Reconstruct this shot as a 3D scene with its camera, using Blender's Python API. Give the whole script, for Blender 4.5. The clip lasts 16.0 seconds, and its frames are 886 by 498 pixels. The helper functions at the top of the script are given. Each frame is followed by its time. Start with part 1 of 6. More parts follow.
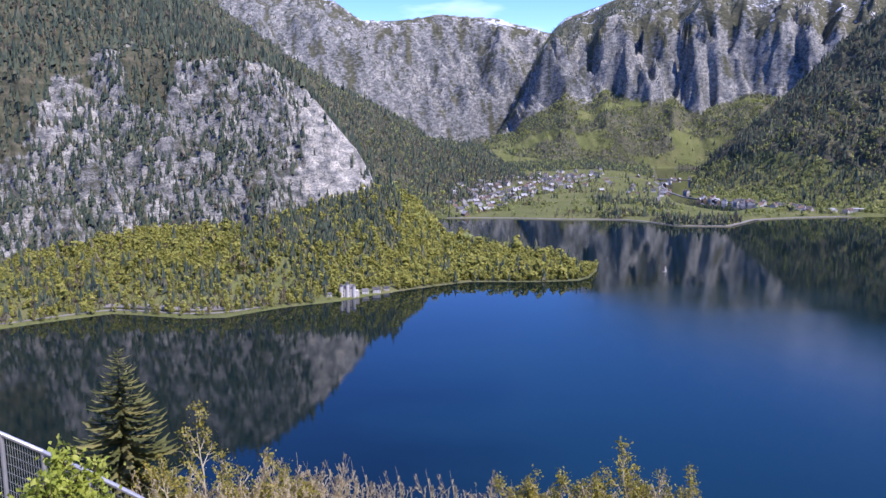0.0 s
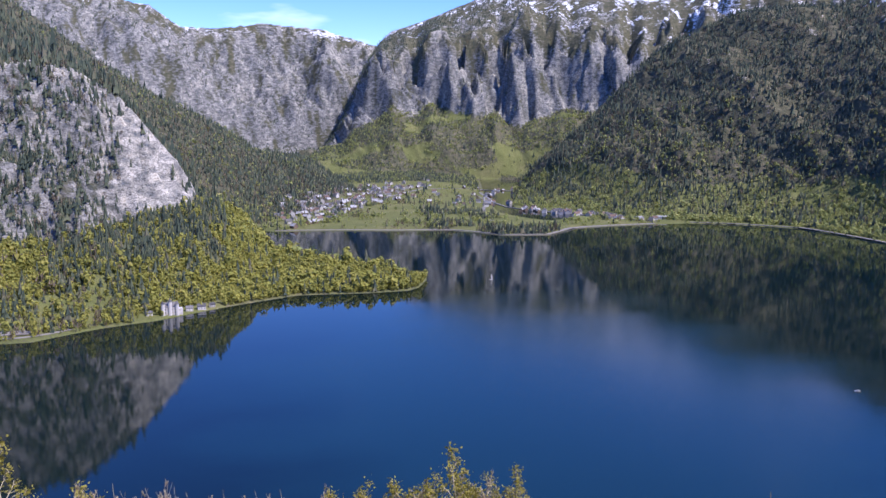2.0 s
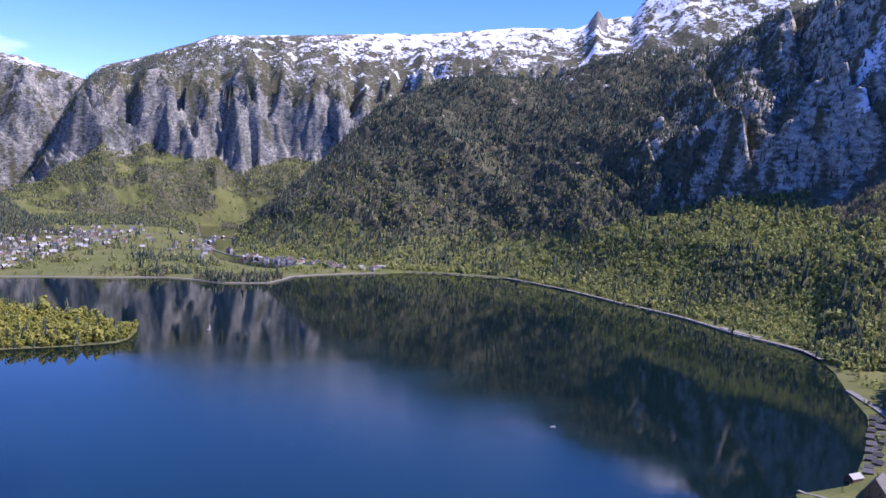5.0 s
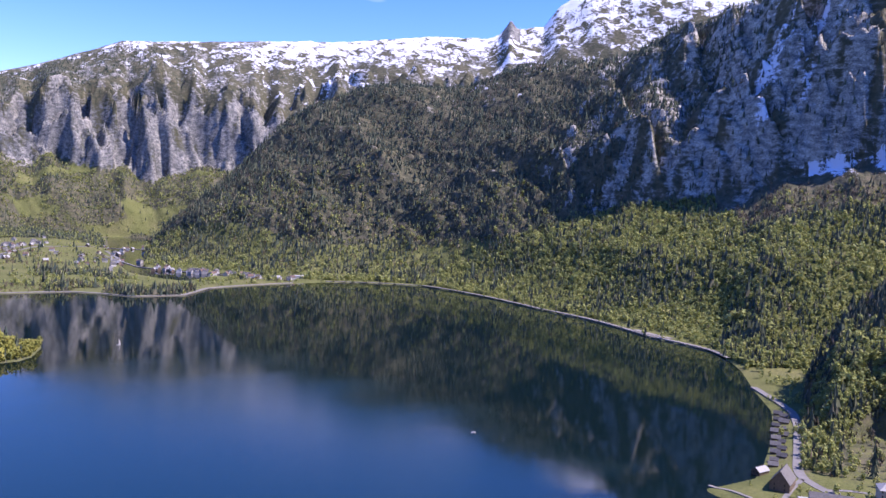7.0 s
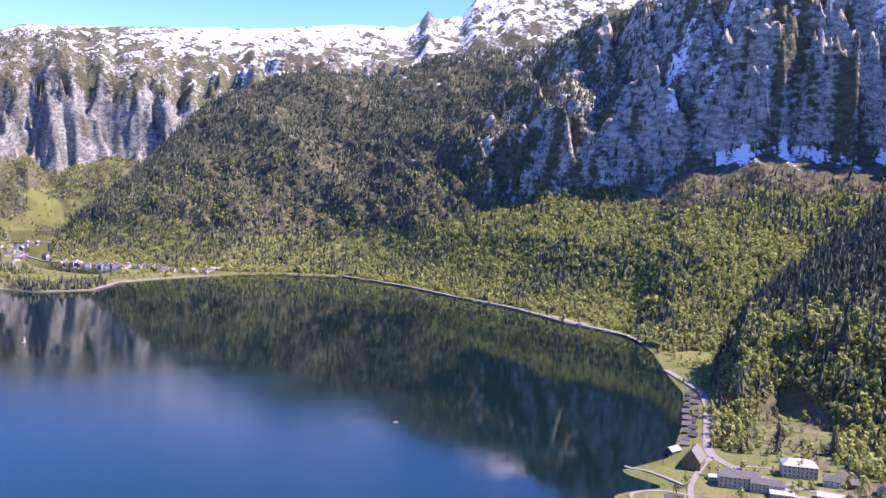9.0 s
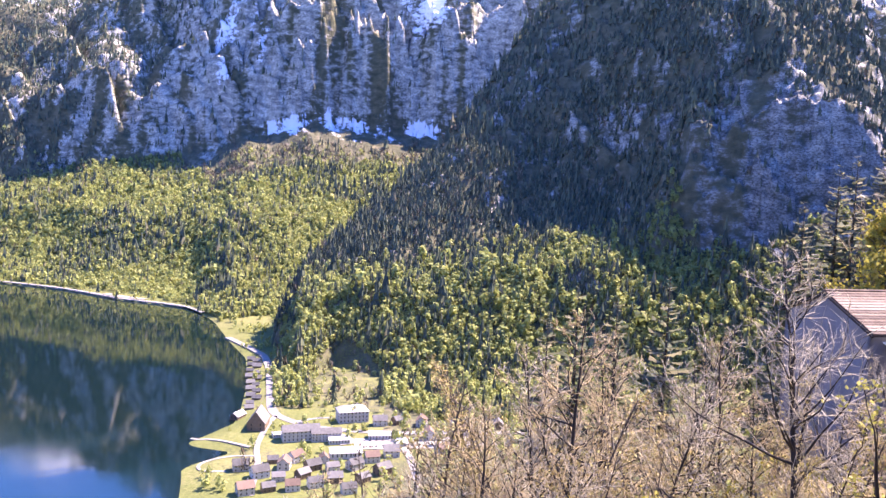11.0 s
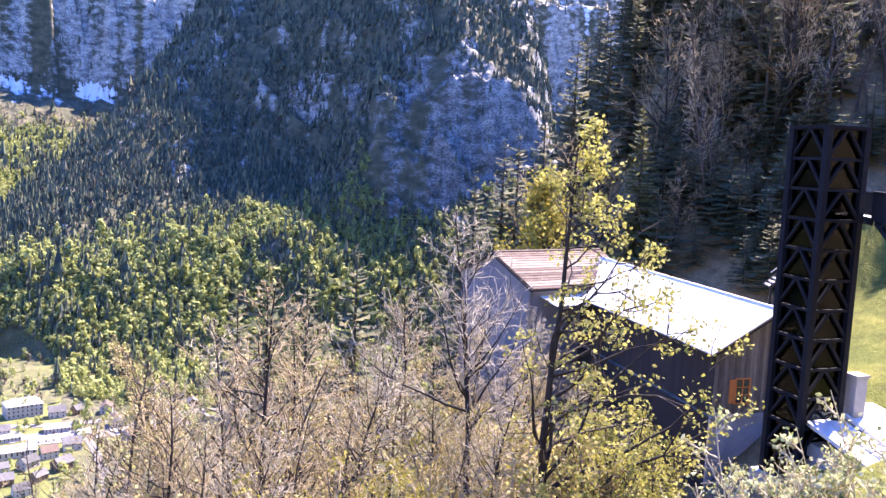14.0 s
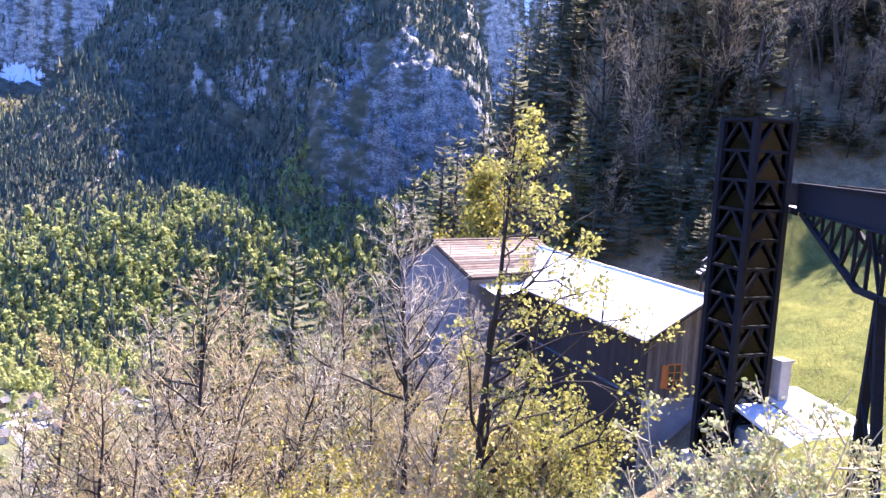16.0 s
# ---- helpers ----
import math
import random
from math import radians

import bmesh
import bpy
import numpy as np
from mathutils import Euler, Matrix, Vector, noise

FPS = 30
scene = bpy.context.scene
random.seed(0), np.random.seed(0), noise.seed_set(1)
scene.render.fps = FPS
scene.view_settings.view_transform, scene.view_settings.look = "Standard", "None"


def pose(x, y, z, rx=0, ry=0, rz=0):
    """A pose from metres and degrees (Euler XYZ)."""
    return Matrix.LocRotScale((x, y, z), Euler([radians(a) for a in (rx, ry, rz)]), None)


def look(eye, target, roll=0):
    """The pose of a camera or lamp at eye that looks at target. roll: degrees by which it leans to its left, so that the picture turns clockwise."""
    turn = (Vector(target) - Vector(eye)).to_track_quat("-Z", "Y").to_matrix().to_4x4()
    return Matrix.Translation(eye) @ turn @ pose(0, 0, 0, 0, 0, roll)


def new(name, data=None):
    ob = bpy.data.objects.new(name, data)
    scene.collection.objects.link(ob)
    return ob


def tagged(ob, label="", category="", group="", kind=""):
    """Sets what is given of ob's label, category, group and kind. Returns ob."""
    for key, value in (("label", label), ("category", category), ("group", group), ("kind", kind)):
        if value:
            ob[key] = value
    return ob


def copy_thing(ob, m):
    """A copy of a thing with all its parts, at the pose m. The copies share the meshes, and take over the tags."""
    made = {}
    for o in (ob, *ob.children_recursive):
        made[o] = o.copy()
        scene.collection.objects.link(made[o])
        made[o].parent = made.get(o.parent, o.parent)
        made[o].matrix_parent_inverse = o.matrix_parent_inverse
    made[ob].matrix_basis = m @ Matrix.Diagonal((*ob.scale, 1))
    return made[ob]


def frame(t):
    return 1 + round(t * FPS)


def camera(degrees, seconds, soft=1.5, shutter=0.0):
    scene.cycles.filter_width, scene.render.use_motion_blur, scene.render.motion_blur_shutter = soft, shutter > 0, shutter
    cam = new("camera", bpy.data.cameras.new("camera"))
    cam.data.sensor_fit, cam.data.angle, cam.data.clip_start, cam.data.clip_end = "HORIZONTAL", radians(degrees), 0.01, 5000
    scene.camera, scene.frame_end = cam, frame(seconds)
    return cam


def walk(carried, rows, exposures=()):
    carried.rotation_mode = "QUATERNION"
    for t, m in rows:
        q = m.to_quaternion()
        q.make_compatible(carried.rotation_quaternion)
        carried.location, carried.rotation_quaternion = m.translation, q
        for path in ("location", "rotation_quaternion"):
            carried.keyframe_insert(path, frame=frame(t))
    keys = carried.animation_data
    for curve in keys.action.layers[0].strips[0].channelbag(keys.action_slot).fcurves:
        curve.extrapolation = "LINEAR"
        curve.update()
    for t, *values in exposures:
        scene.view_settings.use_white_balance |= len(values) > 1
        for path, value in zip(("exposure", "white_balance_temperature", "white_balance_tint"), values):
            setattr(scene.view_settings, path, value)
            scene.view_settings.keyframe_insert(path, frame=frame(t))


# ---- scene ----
# the camera: held out in front of somebody who turns on the spot, so it swings on a short arc
cam = camera(57.16, 16.0)
EYE, ARM = 220.0, 0.9
ROWS = [  # seconds, yaw, pitch, roll
    (0.0, -0.06, -9.10, 0.38),
    (0.5, -4.17, -9.05, 0.30),
    (1.0, -7.45, -8.75, 0.23),
    (1.5, -9.80, -8.52, 0.07),
    (2.0, -12.02, -8.31, -0.19),
    (2.5, -15.97, -8.16, -0.74),
    (3.0, -19.87, -7.69, -1.33),
    (3.5, -24.25, -7.06, -1.77),
    (4.0, -27.05, -6.34, -2.25),
    (4.5, -29.39, -4.40, -2.63),
    (5.0, -31.20, -4.36, -2.91),
    (7.5, -37.40, -3.42, -2.33),
    (8.0, -37.04, -3.51, -1.96),
    (8.2, -37.22, -3.49, -1.96),
    (10.3, -62.65, -4.90, -2.20),
    (10.5, -66.25, -4.86, -1.97),
    (11.0, -73.19, -5.06, -2.09),
    (11.5, -78.56, -5.00, -2.44),
    (12.0, -83.91, -4.91, -2.61),
    (12.5, -89.92, -4.79, -2.46),
    (13.0, -92.46, -4.83, -2.54),
    (13.5, -94.36, -4.64, -2.82),
    (14.0, -94.59, -6.31, -2.63),
    (14.5, -93.64, -8.30, -2.30),
    (15.0, -93.89, -8.61, -2.55),
    (15.5, -97.08, -8.61, -2.87),
    (16.0, -98.77, -6.91, -3.25),
]


def held(yaw, pitch, roll):
    a = radians(-yaw)
    return pose(ARM * math.sin(a), ARM * math.cos(a), EYE, 90 + pitch, roll, yaw)


walk(cam, [(t, held(yaw, pitch, roll)) for t, yaw, pitch, roll in ROWS],
     exposures=[(0.0, 0.42, 5750, 26), (3.0, 0.37, 5850, 28), (4.7, 0.4, 5850, 31), (5.2, 0.54, 5950, 32), (8.0, 0.74, 6200, 34), (10.5, 2.06, 6950, 35), (12.5, 2.26, 6800, 33), (16.0, 2.4, 6350, 30)])

# daylight: afternoon sun from behind the right shoulder
SUN_AZ, SUN_EL = 134.0, 54.0
world = bpy.data.worlds.new("sky")
scene.world = world
world.use_nodes = True
wn = world.node_tree.nodes
sky = wn.new("ShaderNodeTexSky")
sky.sky_type, sky.sun_disc = "NISHITA", False
sky.sun_elevation, sky.sun_rotation = radians(SUN_EL), radians(SUN_AZ)
sky.altitude, sky.air_density, sky.dust_density, sky.ozone_density = 900, 0.85, 0.1, 1.8
wn["Background"].inputs["Strength"].default_value = 0.21
# a few thin clouds lying in bands
wl = world.node_tree.links
tc, mp, cl, cr, cm = (wn.new("ShaderNode" + k) for k in ("TexCoord", "Mapping", "TexNoise", "ValToRGB", "Mix"))
mp.inputs["Scale"].default_value = (1.0, 1.0, 4.0)
cl.inputs["Scale"].default_value, cl.inputs["Detail"].default_value, cl.inputs["Roughness"].default_value = 3.1, 5.0, 0.5
cr.color_ramp.elements[0].position, cr.color_ramp.elements[1].position = 0.63, 0.85
cm.data_type = "RGBA"
cm.inputs[7].default_value = (7.5, 7.8, 8.2, 1)
wl.new(tc.outputs["Generated"], mp.inputs["Vector"]), wl.new(mp.outputs[0], cl.inputs["Vector"]), wl.new(cl.outputs["Fac"], cr.inputs[0])
deep = wn.new("ShaderNodeHueSaturation")
deep.inputs["Hue"].default_value, deep.inputs["Saturation"].default_value, deep.inputs["Value"].default_value = 0.517, 1.36, 0.95
wl.new(sky.outputs[0], deep.inputs["Color"])
wl.new(cr.outputs[0], cm.inputs[0]), wl.new(deep.outputs[0], cm.inputs[6]), wl.new(cm.outputs[2], wn["Background"].inputs["Color"])
sun = new("sun", bpy.data.lights.new("sun", "SUN"))
sun.data.energy, sun.data.angle, sun.data.color = 4.8, radians(0.5), (1.0, 0.93, 0.81)
sun.matrix_world = look((900 * math.sin(radians(SUN_AZ)), 900 * math.cos(radians(SUN_AZ)), EYE + 900 * math.tan(radians(SUN_EL))), (0, 0, EYE))


# ---- materials ----
def material(name, rough=0.8, metal=0.0):
    m = bpy.data.materials.new(name)
    m.use_nodes = True
    b = m.node_tree.nodes["Principled BSDF"]
    b.inputs["Roughness"].default_value, b.inputs["Metallic"].default_value = rough, metal
    return m, m.node_tree.nodes, m.node_tree.links, b


def coords(n, l, scale=(1, 1, 1), which="Object"):
    tc, mp = n.new("ShaderNodeTexCoord"), n.new("ShaderNodeMapping")
    mp.inputs["Scale"].default_value = scale
    l.new(tc.outputs[which], mp.inputs["Vector"])
    return mp.outputs[0]


def noise_tex(n, l, vec, scale, detail=4.0, rough=0.6):
    t = n.new("ShaderNodeTexNoise")
    t.inputs["Scale"].default_value, t.inputs["Detail"].default_value, t.inputs["Roughness"].default_value = scale, detail, rough
    if vec is not None:
        l.new(vec, t.inputs["Vector"])
    return t.outputs["Fac"]


def ramp(n, l, fac, stops):
    r = n.new("ShaderNodeValToRGB")
    e = r.color_ramp.elements
    while len(e) < len(stops):
        e.new(0.5)
    for s, (p, c) in zip(e, stops):
        s.position, s.color = p, (*c, 1) if len(c) == 3 else c
    l.new(fac, r.inputs[0])
    return r.outputs[0]


def mix(n, l, fac, a, b, blend="MIX"):
    x = n.new("ShaderNodeMix")
    x.data_type, x.blend_type = "RGBA", blend
    for sock, v in ((x.inputs[0], fac), (x.inputs[6], a), (x.inputs[7], b)):
        if hasattr(v, "is_linked"):
            l.new(v, sock)
        else:
            sock.default_value = v if isinstance(v, float) else (*v, 1)
    return x.outputs[2]


def mathn(n, l, op, a, b=0.0, clamp=False):
    x = n.new("ShaderNodeMath")
    x.operation, x.use_clamp = op, clamp
    for sock, v in ((x.inputs[0], a), (x.inputs[1], b)):
        if hasattr(v, "is_linked"):
            l.new(v, sock)
        else:
            sock.default_value = v
    return x.outputs[0]


def bump(n, l, b, height, strength=0.4, dist=0.05):
    x = n.new("ShaderNodeBump")
    x.inputs["Strength"].default_value, x.inputs["Distance"].default_value = strength, dist
    l.new(height, x.inputs["Height"])
    l.new(x.outputs[0], b.inputs["Normal"])


def simple(name, stops, scale=2.0, rough=0.8, metal=0.0, stretch=(1, 1, 1), bmp=0.3, bdist=0.02, spread=0.0):
    """Two scales of noise between the stops' colours; spread: how much whole pieces differ."""
    m, n, l, b = material(name, rough, metal)
    v = coords(n, l, stretch)
    a, c = noise_tex(n, l, v, scale, 5), noise_tex(n, l, v, scale * 9, 3)
    f = mathn(n, l, "ADD", mathn(n, l, "MULTIPLY", a, 0.65), mathn(n, l, "MULTIPLY", c, 0.35))
    if spread:
        o = n.new("ShaderNodeObjectInfo")
        f = mathn(n, l, "ADD", f, mathn(n, l, "MULTIPLY", mathn(n, l, "SUBTRACT", o.outputs["Random"], 0.5), spread))
    l.new(ramp(n, l, f, stops), b.inputs["Base Color"])
    bump(n, l, b, f, bmp, bdist)
    return m


def leafy(name, stops, rough=0.75, shine=0.2, through_light=0.25, patch=0.35):
    """Foliage and far trees: each clump takes its own colour between the stops."""
    m, n, l, b = material(name, rough)
    g = n.new("ShaderNodeNewGeometry")
    col = ramp(n, l, g.outputs["Random Per Island"], stops)
    v = coords(n, l)
    col = mix(n, l, 0.5, col, ramp(n, l, noise_tex(n, l, v, patch, 3), [(0.3, (0.5, 0.55, 0.58)), (0.7, (1.25, 1.2, 1.12))]), "MULTIPLY")
    l.new(col, b.inputs["Base Color"])
    b.inputs["Specular IOR Level"].default_value = shine
    if through_light:
        t, s = n.new("ShaderNodeBsdfTranslucent"), n.new("ShaderNodeMixShader")
        l.new(col, t.inputs["Color"])
        s.inputs[0].default_value = through_light
        l.new(b.outputs[0], s.inputs[1]), l.new(t.outputs[0], s.inputs[2])
        l.new(s.outputs[0], n["Material Output"].inputs["Surface"])
    return m


def terrain_material():
    m, n, l, b = material("mountain_ground", 0.92)
    b.inputs["Specular IOR Level"].default_value = 0.15
    at = n.new("ShaderNodeAttribute")
    at.attribute_name = "cover"
    sp = n.new("ShaderNodeSeparateColor")
    l.new(at.outputs["Color"], sp.inputs[0])
    rock, snow, grass = sp.outputs
    fresh = at.outputs["Alpha"]
    v, flat = coords(n, l), coords(n, l, (1, 1, 1.9))
    big, mid, fine = noise_tex(n, l, v, 0.009, 5), noise_tex(n, l, flat, 0.05, 6, 0.65), noise_tex(n, l, flat, 0.32, 5, 0.7)
    upright = noise_tex(n, l, coords(n, l, (1, 1, 0.22)), 0.045, 6, 0.65)
    # darkest stop tinted blue, with hazy blue shade put into the stone
    r1 = ramp(n, l, mid, [(0.28, (0.085, 0.105, 0.125)), (0.45, (0.225, 0.228, 0.21)), (0.62, (0.45, 0.44, 0.39)), (0.8, (0.35, 0.29, 0.21))])
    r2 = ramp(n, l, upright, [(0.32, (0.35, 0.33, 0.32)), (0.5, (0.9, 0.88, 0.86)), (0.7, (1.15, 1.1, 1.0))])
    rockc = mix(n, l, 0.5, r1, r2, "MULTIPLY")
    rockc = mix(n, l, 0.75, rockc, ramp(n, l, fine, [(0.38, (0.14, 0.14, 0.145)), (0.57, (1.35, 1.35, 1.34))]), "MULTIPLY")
    # low end darker and bluer: distance haze mixed into the weathered rock
    rockc = mix(n, l, 1.0, rockc, ramp(n, l, fresh, [(0.0, (0.3, 0.345, 0.41)), (1.0, (1.3, 1.27, 1.22))]), "MULTIPLY")
    soil = ramp(n, l, mid, [(0.3, (0.05, 0.056, 0.034)), (0.5, (0.1, 0.1, 0.06)), (0.72, (0.19, 0.16, 0.105))])
    turf = ramp(n, l, mathn(n, l, "ADD", mathn(n, l, "MULTIPLY", big, 0.5), mathn(n, l, "MULTIPLY", fine, 0.5)),
                [(0.3, (0.07, 0.086, 0.028)), (0.5, (0.135, 0.148, 0.048)), (0.68, (0.21, 0.19, 0.088))])

    def mask(x, tex, gain=4.0, broken=1.3):
        s = mathn(n, l, "ADD", x, mathn(n, l, "MULTIPLY", mathn(n, l, "SUBTRACT", tex, 0.5), broken))
        return mathn(n, l, "MULTIPLY", mathn(n, l, "SUBTRACT", s, 0.5 - 0.5 / gain), gain, True)
    col = mix(n, l, mask(grass, fine), soil, turf)
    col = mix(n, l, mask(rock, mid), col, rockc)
    patchy = mathn(n, l, "ADD", mathn(n, l, "MULTIPLY", mid, 0.6), mathn(n, l, "MULTIPLY", fine, 0.4))
    col = mix(n, l, mask(snow, patchy, 9.0, 2.8), col, (0.8, 0.82, 0.86))
    l.new(col, b.inputs["Base Color"])
    h = mathn(n, l, "ADD", mathn(n, l, "MULTIPLY", upright, 0.6), mathn(n, l, "ADD", mid, mathn(n, l, "MULTIPLY", fine, 0.3)))
    bump(n, l, b, h, 0.55, 5.0)
    return m


def water_material():
    """Clear deep lake: calm along the shores, ruffled by the wind out in the middle."""
    m, n, l, b = material("lake_water", 0.04)
    v = coords(n, l)
    patch = noise_tex(n, l, coords(n, l, (1, 2.2, 1)), 0.0034, 5, 0.55)
    mp = n.new("ShaderNodeMapping")
    mp.inputs["Location"].default_value, mp.inputs["Scale"].default_value = (-0.78, -1.2, 0), (0.0031, 0.002, 0)
    l.new(v, mp.inputs["Vector"])
    far = n.new("ShaderNodeVectorMath")
    far.operation = "LENGTH"
    l.new(mp.outputs[0], far.inputs[0])
    d = mathn(n, l, "ADD", far.outputs["Value"], mathn(n, l, "MULTIPLY", mathn(n, l, "SUBTRACT", patch, 0.5), 1.1))
    wind = ramp(n, l, d, [(0.55, (1, 1, 1)), (1.25, (0, 0, 0))])
    # base colour also carries reflection: sky blue mid-lake, darker by the shores
    l.new(mix(n, l, wind, (0.003, 0.01, 0.0105), (0.0048, 0.023, 0.031)), b.inputs["Base Color"])
    l.new(mathn(n, l, "ADD", mathn(n, l, "MULTIPLY", wind, 0.14), 0.02), b.inputs["Roughness"])
    b.inputs["IOR"].default_value = 1.44
    w = mathn(n, l, "ADD", noise_tex(n, l, v, 0.5, 3), mathn(n, l, "MULTIPLY", noise_tex(n, l, v, 0.05, 3), 3.0))
    bump(n, l, b, w, 0.02, 0.5)
    return m


def slope_material():
    """The slope near the viewpoint: leaf litter, stones and grass."""
    m, n, l, b = material("near_slope_ground", 0.95)
    b.inputs["Specular IOR Level"].default_value = 0.1
    at = n.new("ShaderNodeAttribute")
    at.attribute_name = "cover"
    sp = n.new("ShaderNodeSeparateColor")
    l.new(at.outputs["Color"], sp.inputs[0])
    v = coords(n, l)
    big, mid, fine = noise_tex(n, l, v, 0.12, 4), noise_tex(n, l, v, 0.9, 5), noise_tex(n, l, v, 7.0, 4, 0.7)
    grain = mathn(n, l, "ADD", mathn(n, l, "MULTIPLY", mid, 0.5), mathn(n, l, "MULTIPLY", fine, 0.5))
    litter = ramp(n, l, grain, [(0.3, (0.07, 0.052, 0.028)), (0.5, (0.21, 0.165, 0.088)), (0.7, (0.38, 0.31, 0.175))])
    turf = ramp(n, l, grain, [(0.3, (0.065, 0.08, 0.02)), (0.5, (0.14, 0.155, 0.042)), (0.7, (0.24, 0.225, 0.075))])
    turf = mix(n, l, 0.85, turf, ramp(n, l, big, [(0.35, (0.6, 0.7, 0.6)), (0.65, (1.3, 1.2, 1.0))]), "MULTIPLY")
    f = mathn(n, l, "ADD", sp.outputs[2], mathn(n, l, "SUBTRACT", mid, 0.5))
    f = mathn(n, l, "MULTIPLY", mathn(n, l, "SUBTRACT", f, 0.35), 3.0, True)
    l.new(mix(n, l, f, litter, turf), b.inputs["Base Color"])
    bump(n, l, b, grain, 0.9, 0.5)
    return m


GROUND, WATER, SLOPE = terrain_material(), water_material(), slope_material()
CONIFER = leafy("spruce_needles", [(0.0, (0.045, 0.066, 0.05)), (0.45, (0.08, 0.106, 0.073)), (0.8, (0.13, 0.15, 0.088)), (1.0, (0.18, 0.168, 0.108))], through_light=0.0, patch=0.05)
SPRING = leafy("spring_foliage", [(0.0, (0.27, 0.32, 0.11)), (0.4, (0.33, 0.37, 0.125)), (0.8, (0.4, 0.415, 0.14)), (1.0, (0.45, 0.43, 0.165))], through_light=0.35, patch=0.06)
LIME = leafy("lime_yellow_foliage", [(0.0, (0.28, 0.295, 0.07)), (0.4, (0.34, 0.345, 0.082)), (0.8, (0.41, 0.395, 0.092)), (1.0, (0.45, 0.4, 0.11))], through_light=0.35, patch=0.06)
BARE = leafy("leafless_crowns", [(0.0, (0.09, 0.075, 0.055)), (0.5, (0.16, 0.13, 0.09)), (1.0, (0.23, 0.185, 0.125))], through_light=0.0)


# ---- the land: one sheet, in rings round the viewpoint ----
def lattice(ix, iy, seed):
    h = (ix.astype(np.int64) * 374761393 + iy.astype(np.int64) * 668265263 + seed * 982451653) & 0xFFFFFFFF
    h = ((h ^ (h >> 13)) * 1274126177) & 0xFFFFFFFF
    return ((h ^ (h >> 16)) & 0xFFFF) / 32767.5 - 1.0


def vnoise(x, y, seed):
    ix, iy = np.floor(x), np.floor(y)
    fx, fy = x - ix, y - iy
    fx, fy = fx * fx * (3 - 2 * fx), fy * fy * (3 - 2 * fy)
    a, b = lattice(ix, iy, seed), lattice(ix + 1, iy, seed)
    c, d = lattice(ix, iy + 1, seed), lattice(ix + 1, iy + 1, seed)
    return a + (b - a) * fx + (c - a) * fy + (a - b - c + d) * fx * fy


def fbm(x, y, seed, octaves=4, ridged=False):
    s, amp, tot = 0.0, 1.0, 0.0
    for k in range(octaves):
        v = vnoise(x * 2 ** k + 17.3 * k, y * 2 ** k - 9.1 * k, seed + k)
        s, tot, amp = s + amp * (1 - 2 * np.abs(v) if ridged else v), tot + amp, amp * 0.55
    return s / tot


def line(keys):
    """Rows of azimuth, distance and the angle of sight; gives distance and height along the azimuths."""
    k = np.array(keys, float)
    return lambda az: (np.interp(az, k[:, 0], k[:, 1]), EYE + np.interp(az, k[:, 0], k[:, 1]) * np.tan(np.radians(np.interp(az, k[:, 0], k[:, 2]))))


def level(keys, z):
    k = np.array(keys, float)
    return lambda az: (np.interp(az, k[:, 0], k[:, 1]), np.full_like(az, z))


# azimuth, distance, angle of sight
CLIFF_SHORE = [(-60.2, 1029), (-29.1, 973), (-22.6, 992), (-18.0, 936), (-15.4, 927), (-11.4, 960), (-7.5, 980), (-3.4, 1029), (1.8, 1087),
    (6.7, 1091), (9.6, 1106), (10.4, 1131), (10.9, 1189)]
CLIFF_BASE = [(-60.1, 1298, -8.4), (-29.1, 1233, -8.7), (-25.6, 1230, -7.7), (-22.0, 1227, -7.5), (-18.7, 1225, -7.0), (-13.0, 1233, -7.2), (-10.4, 1255, -6.1), (-7.3, 1269, -5.4), (-5.0, 1280, -4.9),
    (-3.4, 1312, -5.1), (-1.5, 1333, -6.2), (0.0, 1344, -8.2), (4.0, 1236, -9.0), (8.0, 1194, -9.6), (10.0, 1172, -10.2), (10.9, 1216, -11.8)]
CLIFF_TOP = [(-60.0, 1433, 1.6), (-29.0, 1382, 0.9), (-27.0, 1379, 2.6), (-24.8, 1377, 3.8), (-19.8, 1373, 4.1), (-14.5, 1370, 3.7), (-12.0, 1368, 3.6), (-9.7, 1367, 2.4), (-7.9, 1356, 0.3),
    (-6.0, 1344, -2.0), (-5.1, 1334, -3.5), (-4.6, 1339, -5.0), (-3.4, 1350, -5.3), (-1.5, 1381, -6.4), (0.0, 1487, -9.0), (4.0, 1350, -9.4), (8.0, 1254, -10.0), (10.9, 1233, -11.8)]
CLIFF_RIDGE = [(-59.8, 1821, 13.6), (-26.9, 1736, 12.2), (-20.9, 1701, 9.8), (-16.9, 1671, 7.6), (-12.7, 1605, 4.5), (-9.9, 1510, 3.0), (-7.9, 1457, 0.2), (-6.0, 1445, -2.4), (-4.6, 1435, -5.4),
    (-1.5, 1456, -7.2), (0.0, 1591, -9.0), (4.0, 1435, -9.7), (8.0, 1297, -10.4), (10.9, 1266, -11.8)]
SPUR_FOOT = [(-60.1, 2030, -4.4), (-5.0, 1902, -5.8), (-1.0, 1850, -6.8), (0.5, 1924, -6.5), (2.7, 2199, -5.4), (5.0, 2494, -4.4), (7.0, 2772, -4.2), (9.0, 2838, -4.8)]
SPUR_RIDGE = [(-59.9, 2960, 9.6), (-15.1, 2891, 7.6), (-10.8, 2949, 4.5), (-7.1, 3010, 2.2), (-3.2, 3074, 0.3), (-0.9, 3140, -1.3), (2.7, 3276, -1.9), (4.6, 3315, -3.2), (6.6, 3354, -4.2),
    (9.0, 3393, -5.8)]
